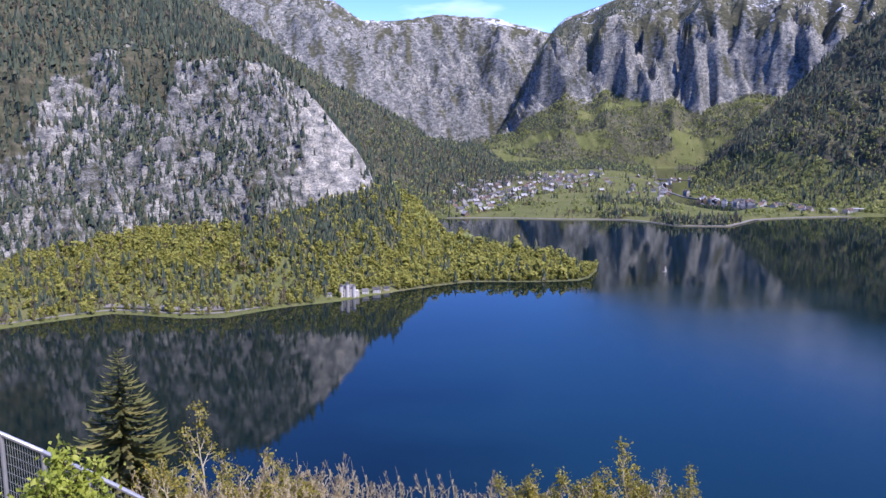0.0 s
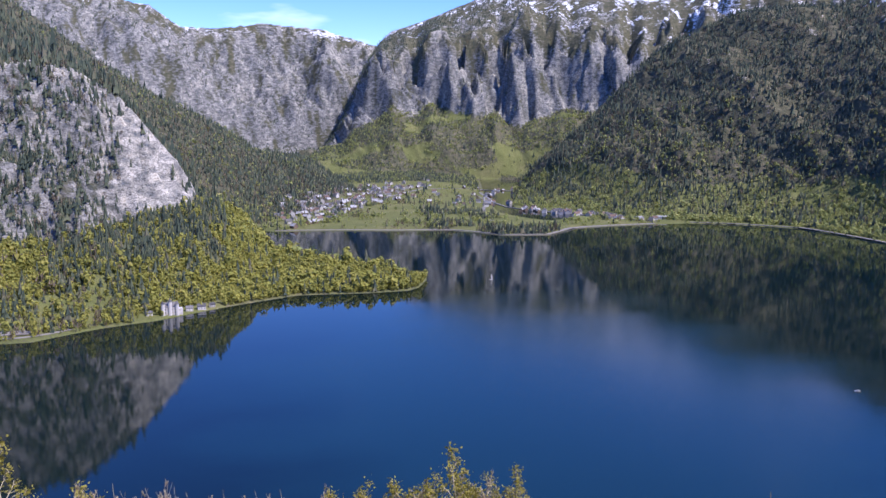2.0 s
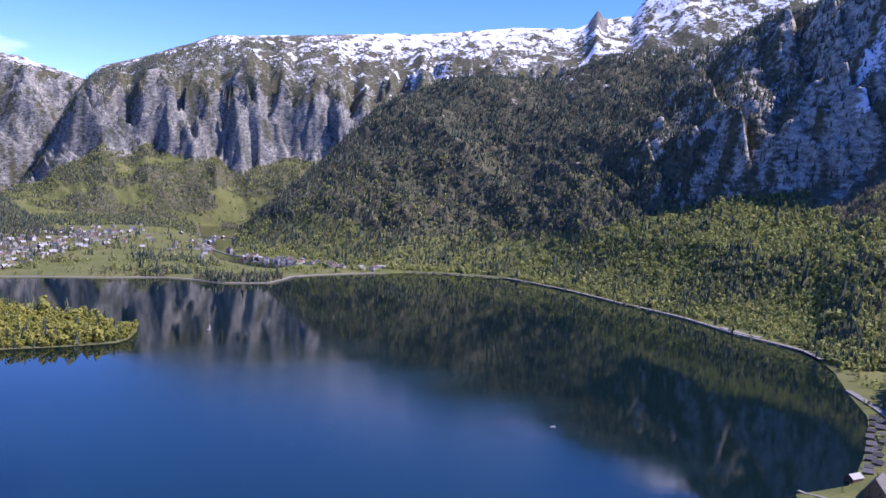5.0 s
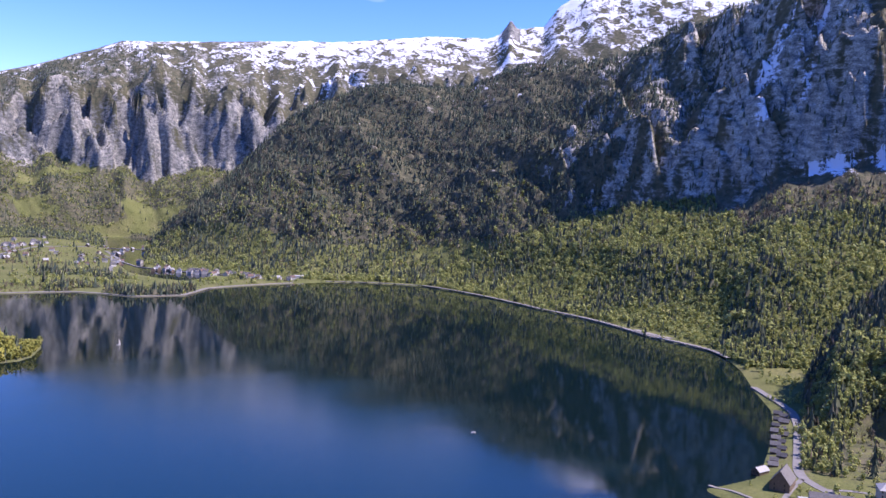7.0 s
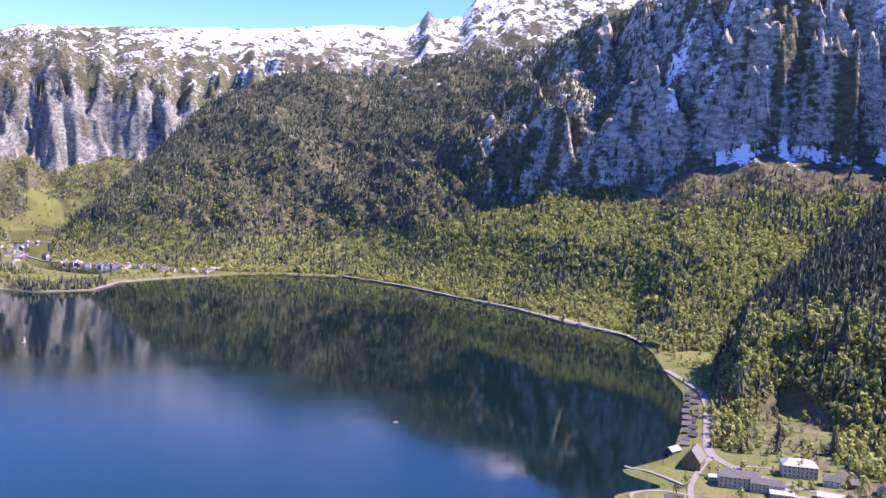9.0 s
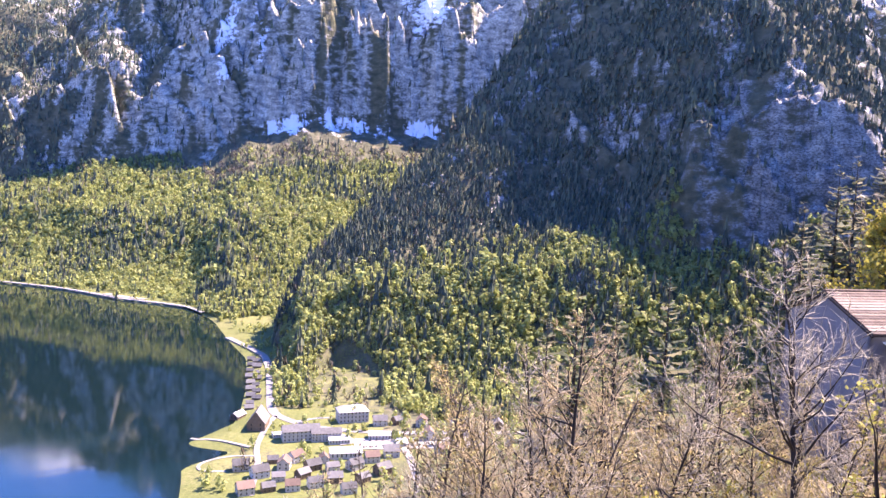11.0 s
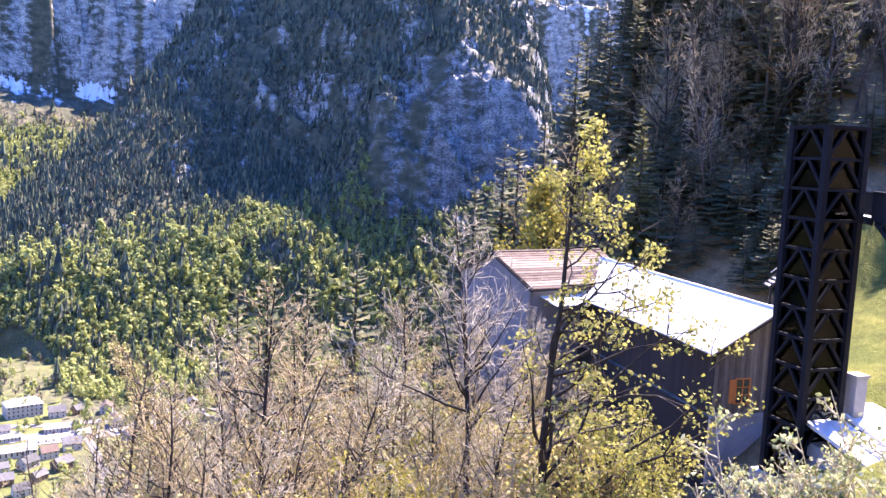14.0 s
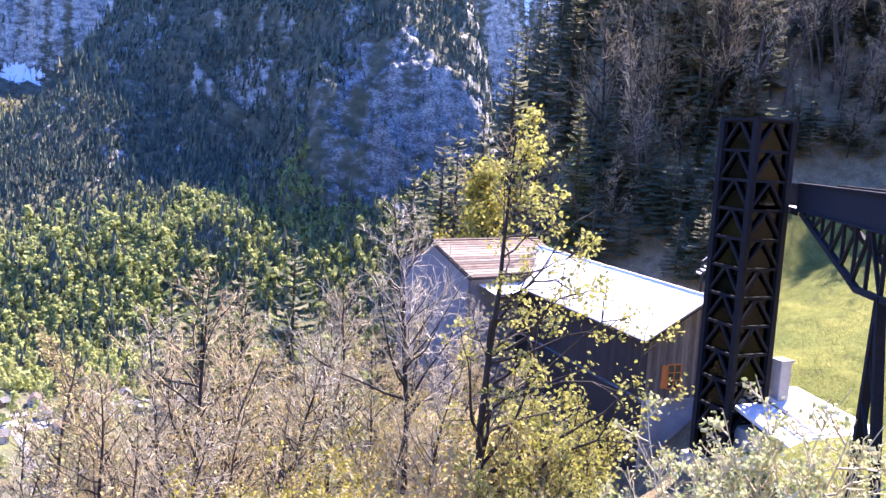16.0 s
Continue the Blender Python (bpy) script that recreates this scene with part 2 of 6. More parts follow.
CIRQUE_BASE = [(-59.9, 4500, 4.6), (-8.6, 4480, 3.2), (-5.2, 4480, 1.1), (-1.7, 4480, -1.0), (2.7, 4480, -1.4), (6.2, 4480, -0.6), (9.0, 4480, -0.3)]
CIRQUE_TOP = [(-59.9, 4880, 10.6), (-14.4, 4880, 8.6), (-10.7, 4880, 8.3), (-7.3, 4880, 7.9), (-5.4, 4880, 6.6), (-3.1, 4880, 6.6), (-0.4, 4880, 7.0), (3.8, 4880, 6.7), (7.6, 4880, 5.6),
    (12.0, 4880, 4.2)]
PLATEAU_FOOT = [(-5.0, 3700, -3.2), (2.7, 3700, -2.7), (5.9, 3700, -2.8), (11.0, 3700, -3.3), (16.4, 3700, -3.5), (22.0, 3700, -3.4), (60.0, 3700, -2.4)]
PLATEAU_BASE = [(-5.0, 4500, -3.3), (1.5, 4260, -2.4), (3.6, 4260, -1.6), (6.2, 4260, 0.2), (9.2, 4260, 1.5), (12.3, 4260, 1.5), (17.4, 4260, 0.5), (22.3, 4260, 1.3), (24.0, 4260, 2.2),
    (60.0, 4260, 2.6)]
PLATEAU_RIM = [(-5.0, 4410, -3.8), (4.0, 4410, -1.6), (5.5, 4410, 1.4), (6.6, 4410, 4.1), (7.7, 4410, 5.5), (9.1, 4410, 5.5), (12.5, 4410, 6.1), (16.1, 4410, 6.4), (22.5, 4410, 6.3),
    (24.5, 4410, 5.5), (28.4, 4410, 6.4), (59.9, 4410, 8.6)]
PLATEAU_TOP = [(-5.0, 4880, -4.8), (5.5, 4880, 1.8), (6.6, 4880, 4.2), (7.6, 4880, 5.8), (8.4, 4880, 6.6), (10.8, 4880, 7.4), (15.3, 4880, 9.2), (19.7, 4880, 9.6), (27.3, 4880, 10.3),
    (28.9, 4880, 10.3), (35.9, 4880, 11.1), (39.8, 4880, 11.1), (40.5, 4880, 11.4), (41.2, 4880, 12.4), (41.7, 4880, 11.8), (43.5, 4880, 12.0), (44.4, 4880, 13.2), (46.8, 4880, 14.6),
    (59.8, 4880, 14.6)]
rim_way = random.Random(31)
PLATEAU_BASE = [(a, 4260, float(np.interp(a, *zip(*[(k[0], k[2]) for k in PLATEAU_BASE]))) + rim_way.uniform(-0.5, 0.5)) for a in np.arange(-5, 32, 0.9)] + PLATEAU_BASE[-1:]
PLATEAU_RIM = [(a, 4390 + rim_way.uniform(-30, 60), float(np.interp(a, *zip(*[(k[0], k[2]) for k in PLATEAU_RIM]))) + (rim_way.uniform(-1.1, 0.5) if a > 8 else 0)) for a in np.arange(-5, 32, 0.8)] + PLATEAU_RIM[-1:]
WALL_SHORE = [(17.0, 2356), (18.5, 2289), (22.5, 2207), (25.0, 2111), (28.1, 2034), (32.1, 2038), (36.2, 2008), (40.2, 1847), (44.1, 1677),
    (47.9, 1561), (51.6, 1416), (55.3, 1336), (56.4, 1303), (57.7, 1205), (58.8, 1170), (60.5, 1190), (64.1, 1200), (112.1, 1270)]
WALL_BENCH = [(17.0, 2814, -3.8), (20.0, 2600, -2.2), (22.5, 2520, -1.6), (28.0, 2300, -3.0), (34.0, 2290, -2.6), (38.0, 2240, -2.5), (41.0, 2170, -2.5), (44.0, 2120, -1.9), (46.5, 2080, -1.0),
    (49.6, 2060, 0.1), (55.4, 2020, 0.9), (57.7, 2000, 1.2), (59.3, 1990, 2.2), (64.4, 1985, 3.3), (67.2, 1985, 2.9), (73.0, 1990, 2.8), (112.0, 2007, 3.3)]
WALL_RIDGE = [(17, 2847, -4.2), (18.8, 2780, -2.2), (20.8, 2780, -0.6), (23.5, 2830, 2), (25.7, 2880, 4.6), (28, 2930, 5.9), (31.4, 2980, 7.3), (35.3, 3000, 7.7), (37.7, 3000, 7.6),
    (42.9, 2960, 9.2), (48.4, 2880, 9.9), (51.4, 2780, 10.9), (53.5, 2660, 11.9), (56.8, 2480, 12.8), (59.8, 2270, 14.1), (65.8, 2160, 16.7), (79.7, 2314, 16.9), (103.8, 2427, 14.7),
    (111.8, 2467, 14.3)]
WALL_MID = [(17, 2830, -3.6), (18.8, 2700, -2.2), (23, 2680, 0.4), (28, 2600, 2.4), (33, 2600, 3.2), (36, 2590, 3.2), (40, 2520, 3.6), (43, 2420, 3.6), (46, 2330, 4.0),
    (48.5, 2270, 5.0), (51.4, 2200, 6.4), (53.3, 2210, 5.4), (56, 2130, 6.2), (58.5, 2110, 7.4), (61, 2060, 9.0), (64, 2050, 10.4), (67, 2040, 10.8), (70, 2050, 10.4), (73, 2050, 10.8), (112, 2090, 9.4)]
HILL_FOOT = [(61.2, 1000, -13.4), (62.2, 977, -12.7), (63.1, 846, -14.6), (65.9, 907, -13.5), (70.2, 843, -14.6), (75.8, 822, -15.0), (104.2, 834, -14.6)]
HILL_LOW = [(61.2, 1024, -14.4), (62.2, 1001, -12.0), (63.6, 978, -8.9), (70.1, 961, -8.3), (80.1, 959, -6.6), (86.1, 966, -5.1), (90.1, 977, -4.4), (95.0, 996, -3.3), (98.0, 1020, -0.9),
    (104.0, 1054, -1.8)]
HILL_MID = [(61.2, 1036, -14.4), (62.1, 1007, -11.0), (63.6, 1030, -7.8), (70.1, 1110, -4.3), (80.0, 1200, -1.6), (85.0, 1150, -1.1), (88.0, 1080, 1.5), (89.9, 1040, 3.6), (94.9, 1035, 4.7),
    (97.9, 1050, 4.1), (101.0, 1083, 2.2), (104.0, 1121, -0.8)]
HILL_CREST = [(61.0, 1060, -14.9), (62.0, 1013, -10.2), (63.6, 1085, -6.7), (67.3, 1220, -3.3), (70.4, 1350, -0.5), (73.0, 1440, 2.4), (75.8, 1500, 6.2), (78.2, 1530, 9.8), (80.1, 1530, 12.1),
    (83.8, 1440, 14.4), (88.0, 1330, 14.8), (95.8, 1250, 15.1), (98.9, 1230, 12.3), (100.2, 1225, 10.2), (101.5, 1220, 6.4), (102.2, 1215, 2.2), (104.0, 1222, -2.8)]
DELTA_EDGE = [(443, 54.8), (543, 55.4), (583, 55.6), (610, 55.6), (624, 57.2), (636, 59.4), (644, 58.2), (655, 56.6), (666, 55.9),
    (683, 57.2), (714, 59.1), (750, 59.5), (855, 60.0), (965, 59.8), (1069, 58.6), (1199, 57.7), (1303, 56.4)]
PLAIN_SHORE = [(-2.0, 1913), (-0.3, 1814), (0.3, 1794), (4.6, 1790), (8.6, 1776), (12.5, 1789), (14.5, 1750), (16.3, 1706), (19.5, 1725),
    (20.6, 1803), (21.2, 1859), (24.2, 1930), (28.0, 2013), (30.0, 2058)]
PLAIN_BACK = [(-2.0, 3650, -3.4), (5.0, 3650, -3.1), (10.5, 3650, -3.0), (16.0, 3650, -3.6), (20.0, 3650, -3.8), (30.0, 3650, -3.7)]


def mass(az, rr, lines, warp, warp_size, drop, seed, front=0.9, crag=14.0, shelf=False, calm=0, ease=80, low=1.0, fade=240, ribs=None, slant=0.5):
    """Height of one mountain over the rings rr (azimuth by ring), and how far up its lines each place is."""
    sh = [f(az) for f in lines]
    ra, za = np.array([s[0] for s in sh]), np.array([s[1] for s in sh])
    for k in range(1, len(ra)):
        ra[k] = np.maximum(ra[k], ra[k - 1] + 6)
    x, y = rr * np.sin(np.radians(az))[:, None], rr * np.cos(np.radians(az))[:, None]
    w = fbm(x / warp_size, y / warp_size, seed, 4, True)
    plain = np.empty_like(rr)
    for i in range(len(az)):
        plain[i] = np.interp(rr[i] + 0.35 * warp * w[i], ra[:, i], za[:, i])
    s = np.radians(az)[:, None] * np.mean(ra[0])
    w = 0.4 * w + 0.75 * fbm(s / (0.6 * warp_size) + plain / warp_size * slant, plain / ((1.0 - 0.35 * slant) * warp_size), seed + 9, 5, True)
    out, up = np.empty_like(rr), np.empty_like(rr)
    idx = np.arange(len(ra) + 1, dtype=float)
    for i in range(len(az)):
        r = rr[i] + warp * w[i] * np.clip((rr[i] - ra[0, i]) / ease, 0, 1) * (0.15 + 0.85 * np.clip((ra[-1, i] - rr[i]) / fade, 0, 1))
        if low < 1:
            tame = low + (1 - low) * np.clip((rr[i] - ra[1, i] + 160) / 170, 0, 1)
            r = rr[i] + (r - rr[i]) * tame
        r = r + crag * fbm(s[i] / 26, plain[i] / 17, seed + 5, 4) * np.clip((rr[i] - ra[0, i] - 40) / 130, 0, 1)
        if ribs:
            period, deep, start = ribs
            q = az[i] / period + 1.5 * fbm(s[i] / (30 * period) + 3, plain[i] / 260, seed + 3, 4) + plain[i] / 420
            saw = q - np.floor(q)
            saw = np.where(saw < 0.78, saw / 0.78, (1 - saw) / 0.22) - 0.5
            r = r + deep * saw * np.clip((az[i] - start) / 6, 0, 1) * np.clip((rr[i] - ra[1, i] + 10) / 50, 0, 1) * np.clip((ra[2 if calm else -1, i] - rr[i] + 20) / 70, 0, 1)
        if calm:
            c = np.clip((rr[i] - ra[calm, i] + 30) / 60, 0, 1) * 0.72
            r = rr[i] * c + r * (1 - c)
        R = np.append(ra[:, i], ra[-1, i] + 900)
        Z = np.append(za[:, i], za[-1, i] - 900 * drop)
        out[i], up[i] = np.interp(r, R, Z), np.interp(r, R, idx)
        ahead = rr[i] < ra[0, i]
        if shelf:
            d = rr[i] - ra[0, i]
            f = np.clip((d - 20) / (ease * 1.2), 0, 1)
            out[i] = (np.clip(d * 0.25, -5, 1.6) + np.clip(d - 6, 0, 99) * 0.04) * (1 - f) + out[i] * f
        out[i][ahead] = za[0, i] - (ra[0, i] - rr[i][ahead]) * front
    return out, up, w


def near_ground(az, rr):
    """The slope under the viewpoint, the bench with the buildings and the wooded bank behind."""
    azw = ((az + 180) % 360) - 180
    keys = [-180, -120, -40, 20, 60, 90, 97, 104, 112, 119, 124, 135, 180]
    r1 = np.interp(azw, keys, [3, 3, 14, 12, 14, 22, 28, 34, 42, 41, 46, 40, 3])
    d1 = np.interp(azw, keys, [1.6, 1.6, 8.5, 10.5, 12, 14, 15.5, 17, 18, 13.6, 12.4, 10, 1.6])
    r2 = np.interp(azw, keys, [60, 60, 46, 46, 50, 62, 64, 66, 64, 66, 76, 70, 60])
    d2 = np.interp(azw, keys, [-12, -12, 23, 24, 34, 30, 19, 17.5, 17, 11, 6.8, 4, -12])
    r0 = np.interp(azw, [-180, -75, -45, -14, -8, 130, 150, 180], [2.5, 2.5, 12, 12, 14, 14, 2.5, 2.5])
    d0 = np.interp(azw, [-180, -75, -45, -14, -8, 130, 150, 180], [1.6, 1.6, 5.7, 6.2, 8.8, 9.0, 1.6, 1.6])
    r1 = np.maximum(r1, r0 + 3)
    d1 = np.maximum(d1, np.where((azw > -75) & (azw < 130), d0 + 1.5, d1))
    far = [-180, -120, -60, -40, 20, 60, 95, 99, 102, 105, 110, 122, 135, 180]
    r3 = np.interp(azw, far, [200, 200, 250, 280, 280, 470, 490, 260, 200, 190, 190, 190, 190, 200])
    z3 = np.interp(azw, far, [320, 320, 150, -10, -10, 3, 3, 150, 200, 232, 285, 310, 320, 320])
    out = np.empty_like(rr)
    for i in range(len(az)):
        beyond = z3[i] - 200 if z3[i] < 250 else z3[i] + 40
        out[i] = np.interp(rr[i], [0, 2.0, r0[i], r1[i], r2[i], r3[i], r3[i] + 300], [EYE - 1.6, EYE - 1.6, EYE - d0[i], EYE - d1[i], EYE - d2[i], z3[i], beyond])
    x, y = rr * np.sin(np.radians(az))[:, None], rr * np.cos(np.radians(az))[:, None]
    return out + fbm(x / 9, y / 9, 71, 4) * np.clip((rr - 6) / 30, 0, 1) * 0.9


def heights(az, rr):
    """Heights, cover (rock, snow, grass) and the density of conifers, leafy trees and bare trees."""
    x, y = rr * np.sin(np.radians(az))[:, None], rr * np.cos(np.radians(az))[:, None]
    A = az[:, None] + 0 * rr
    n1, n2, n3 = fbm(x / 110, y / 110, 11, 4), fbm(x / 38, y / 38, 12, 4), fbm(x / 270, y / 270, 13, 3)
    side = np.radians(A) * 3500
    bands = fbm(side / 120, rr / 24 + n1 * 2, 14, 4)
    specks = fbm(side / 42, rr / 15 + n2, 15, 4)
    fields = fbm(side / 210, rr / 95, 16, 3)
    L = []
    L.append(mass(az, rr, [level(CLIFF_SHORE, -1.5), line(CLIFF_BASE), line(CLIFF_TOP), line(CLIFF_RIDGE)], 60, 170, 0.5, 21, 0.25, 16, True))
    L.append(mass(az, rr, [line(SPUR_FOOT), line(SPUR_RIDGE)], 65, 230, 0.5, 31))
    L.append(mass(az, rr, [line(CIRQUE_BASE), line(CIRQUE_TOP)], 170, 520, 0.5, 41, 0.9, 30))
    L.append(mass(az, rr, [line(PLATEAU_FOOT), line(PLATEAU_BASE), line(PLATEAU_RIM), line(PLATEAU_TOP)], 260, 820, 0.5, 51, 0.9, 24, calm=2, ribs=(6.2, 140, 0), slant=0.9))
    L.append(mass(az, rr, [level(WALL_SHORE, -1.5), line(WALL_BENCH), line(WALL_MID), line(WALL_RIDGE)], 120, 380, 0.3, 61, 0.25, 26, True, ease=240, low=0.22, fade=80, ribs=(6.5, 110, 43), slant=1.5))
    L.append(mass(az, rr, [line(HILL_FOOT), line(HILL_LOW), line(HILL_MID), line(HILL_CREST)], 55, 190, 0.5, 81, 0.9, 18, low=0.35))
    L[0][0][(az > 10.9) & (az < 180)] = -20
    L[4][0][(az < 17) | (az > 112)] = -20
    edge = np.interp(rr, [k[0] for k in DELTA_EDGE], [k[1] for k in DELTA_EDGE])
    inside = np.radians(A - edge) * rr
    delta = np.clip(inside * 0.15, -14, 3.5) + np.clip((inside - 60) * 0.012, 0, 3)
    delta = np.where((A > 40) & (A < 130) & (rr < 1500), delta, -14)
    (r0, _), (rb, zb) = level(PLAIN_SHORE, 0)(az), line(PLAIN_BACK)(az)
    plain = np.clip((rr - r0[:, None]) * 0.08, -14, 3) + np.clip((rr - r0[:, None] - 60) / (rb - r0 - 60)[:, None], 0, 1.3) * (zb - 3)[:, None]
    plain = np.where((A > -2) & (A < 30), plain, -14)
    near = near_ground(az, rr)
    stack = np.array([m[0] for m in L] + [delta, plain, near, np.full_like(rr, -14.0)])
    who = stack.argmax(0)
    z = stack.max(0) + np.where(who < 6, n2 * 3.5 + n1 * 4, 0) * np.clip((stack.max(0)) / 40, 0, 1)
    rock, snow, grass = np.zeros_like(z), np.zeros_like(z), np.full_like(z, 0.25)
    con, lea, bar = np.zeros_like(z), np.zeros_like(z), np.zeros_like(z)

    def put(sel, **kw):
        for arr, key in ((rock, "rock"), (snow, "snow"), (grass, "grass"), (con, "con"), (lea, "lea"), (bar, "bar")):
            if key in kw:
                arr[sel] = (kw[key] + 0 * z)[sel]
    u = [m[1] for m in L]
    gully = [m[2] for m in L]
    # cliff mountain over the far shore, with the wooded foreshore and the cape
    s = who == 0
    put(s & (u[0] < 1), con=0.14 + 0.5 * np.clip(n1 * 1.5, -0.25, 1), lea=0.85 - 0.4 * n1, rock=0.1, grass=0.5)
    put(s & (u[0] < 1) & (A > -4), con=0.08 + 0.2 * np.clip(n1, 0, 1), lea=1.0)
    put(s & (u[0] < 1) & (A < -10 + 4 * n1), con=0.16 + 0.5 * np.clip(n1 * 1.5, -0.25, 1), lea=0.5 - 0.5 * n1, bar=0.45, rock=0.15, grass=0.55)
    put(s & (u[0] > 0.55 + 0.5 * n2) & (u[0] < 1.05) & (A < -3) & (A > -14), con=0.85, lea=0.3)
    bald = np.clip((A + 11.5) / 3, 0, 1)
    put(s & (u[0] >= 1) & (u[0] < 2.1 + n1) & (A < -4.4), rock=0.8 + 0.7 * n2 * (1 - bald) + 0.2 * bald, grass=0.2, con=(0.85 + 1.1 * n2) * (1 - bald) + 0.04, bar=(0.6 + 0.7 * n1) * (1 - bald))
    put(s & (u[0] >= 2.1 + n1) & (A < -4.4), rock=-0.1 + 0.6 * n2, con=0.9 + 0.3 * n1, bar=0.8)
    put(s & (u[0] >= 1) & (A >= -4.4), con=0.3, lea=0.8, grass=0.5)
    off = rr - np.interp(A, [k[0] for k in CLIFF_SHORE], [k[1] for k in CLIFF_SHORE])
    put((who == 0) & (off < 30) & (A > -9.2) & (A < -3.2), con=0.0, lea=0.03, grass=0.9)
    put((who == 0) & (off < 26) & (A < -11), con=0.02, lea=0.06, grass=0.7)
    put((who == 0) & (off < 68) & (A < -13.5) & (A > -24), con=0.03, lea=0.1, grass=0.6)
    put((who == 0) & (u[0] < 0.8) & (n1 > 0.28) & (A < -8), con=0.05, lea=0.12, grass=0.7)
    s = who == 1
    put(s, rock=0.12 + 0.4 * n2, con=0.6, lea=0.12 + 0.5 * np.clip(-n1, 0, 1), bar=0.5)
    s = who == 2
    put(s, rock=0.75 + 0.8 * n2 - 0.35 * np.clip(u[2] - 0.75, 0, 1) * 4, con=0.3 + 0.9 * n2 + 0.5 * bands, snow=np.clip((u[2] - 0.8) * 4, 0, 1) * (0.35 + 0.9 * bands))
    s = who == 3
    meadow = np.clip((fields - 0.05 - 0.35 * np.clip(u[3] - 0.45, 0, 1)) * 7 + 0.5, 0, 1)
    put(s & (u[3] < 1), grass=0.3 + 0.75 * meadow, lea=0.07 + (0.75 + 0.8 * n1) * (1 - meadow), con=0.03 + (0.5 - 0.9 * n1) * (1 - meadow), rock=1.4 * np.clip(u[3] - 0.8, 0, 1) + 0.3 * n1 * (1 - meadow), bar=0.3 * (1 - meadow))
    put(s & (u[3] >= 1), rock=0.8 + 0.7 * n2, con=0.15 + 0.8 * bands)
    put(s & (u[3] >= 1.85), rock=0.35 + 0.8 * n2, con=0.45 + 0.6 * n2 - 0.5 * np.clip((A - 15) / 12, 0, 1), snow=np.clip(-0.42 + (u[3] - 1.9) * 0.62 + 0.4 * bands + 0.65 * specks + 0.3 * n2 + np.clip((A - 8) / 60, 0, 0.4), 0, 1.1))
    put(s & (u[3] > 2.75) & (A > 40.6) & (A < 41.9), rock=1.0, snow=0.0, con=0.0)
    s = who == 4
    shade = np.clip((u[4] - 0.05) / 0.9, 0, 1)
    west = np.clip((A - 50) / 10, 0, 1)
    B = A + 6 * n1 + 4 * n2
    put(s & (u[4] < 1), con=0.1 + 0.35 * shade * (1 - west) + 0.5 * n1 + 0.4 * np.clip(fields * 3, 0, 1), lea=np.clip(1.2 - 0.5 * np.clip(fields * 3, 0, 1) - 0.7 * shade * (1 - west * 0.8) - 0.3 * n1, 0.05, 1), bar=0.25 * shade, rock=0.08, grass=0.75)
    put(s & (u[4] >= 1) & (B < 47), rock=-0.22 + 0.8 * n2 + 0.3 * gully[4], con=0.85 - 0.4 * n2, bar=0.3 + 0.4 * n1, lea=np.clip(1.7 - u[4] + 1.2 * n1, 0, 0.8))
    put(s & (u[4] >= 1) & (B >= 47), rock=0.6 + 0.8 * n2 - 0.2 * np.clip((58 - A) / 11, 0, 1), con=0.4 + 0.7 * n2 + 0.15 * np.clip((58 - A) / 11, 0, 1), bar=0.15)
    put(s & (u[4] >= 0.72 + 0.15 * n1) & (u[4] < 1) & (A > 57), con=0.22, lea=0.12, bar=0.9, grass=0.1)
    put(s & (u[4] >= 0.86 + 0.12 * n2) & (u[4] < 1.1) & (A > 55.5), rock=0.2 + 0.7 * n1, snow=np.where((A > 61) & (A < 74.5), np.clip((u[4] - 0.93) * 4, -0.4, 0.4) + 0.1 + 1.3 * n2, -0.5 + 1.2 * n2), con=0.05, lea=0.0, bar=0.15, grass=0.0)
    put(s & (u[4] >= 1.7) & (B > 58), snow=np.clip(-0.2 + 1.4 * n1 + 0.7 * bands + 1.0 * np.exp(-((A - 71.5) / 3) ** 2) * np.clip(2.0 - np.abs(u[4] - 2.2) * 4, 0, 1), 0, 1), rock=0.58 + 0.7 * n2, con=0.3 + 0.6 * n2)
    put(s & (u[4] >= 2.5) & (B < 58) & (B > 36), snow=np.clip((u[4] - 2.5) * 0.8 + 1.1 * bands - 0.4, 0, 1), con=0.5)
    off = rr - np.interp(A, [k[0] for k in WALL_SHORE], [k[1] for k in WALL_SHORE])
    put((who == 4) & (off < 32) & (A < 58), con=0.02, lea=0.08, bar=0.0, grass=0.8)
    put((who == 4) & (off < 55) & (A > 49.5) & (A < 54.5), con=0.02, lea=0.06, bar=0.0, grass=0.8)
    s = who == 5
    low = np.clip((1.7 - u[5] - 0.05 * np.clip(A - 80, 0, 14) + 0.9 * n1 + np.clip((70 - A) / 6, 0, 2.2)) * 1.3, 0, 1)
    put(s, con=0.6 - 0.18 * low + 0.7 * n2, lea=1.05 * low - 0.6 * np.clip(n2, 0, 1), rock=0.3 + 0.9 * n2 - 0.4 * low, bar=0.2, grass=0.5 * low - 0.2)
    put(s & (u[5] > 1.0 + 0.5 * n2) & (u[5] < 2.2 + n1) & (A > 88.5 + 7 * n2 + 6 * n1), rock=0.75 + 0.8 * n2, con=0.3 + 0.9 * n2, lea=0.0, grass=0.0)
    put(s & (u[5] >= 2.2) & (A > 88), rock=0.3 + 0.7 * n2, con=0.6)
    put(s & (u[5] < 0.42 - 0.12 * np.abs(A - 66.8)) & (A > 63.6) & (A < 70.0), con=0.01, lea=0.03, bar=0.12, grass=0.45, rock=0.0)
    s = who == 6
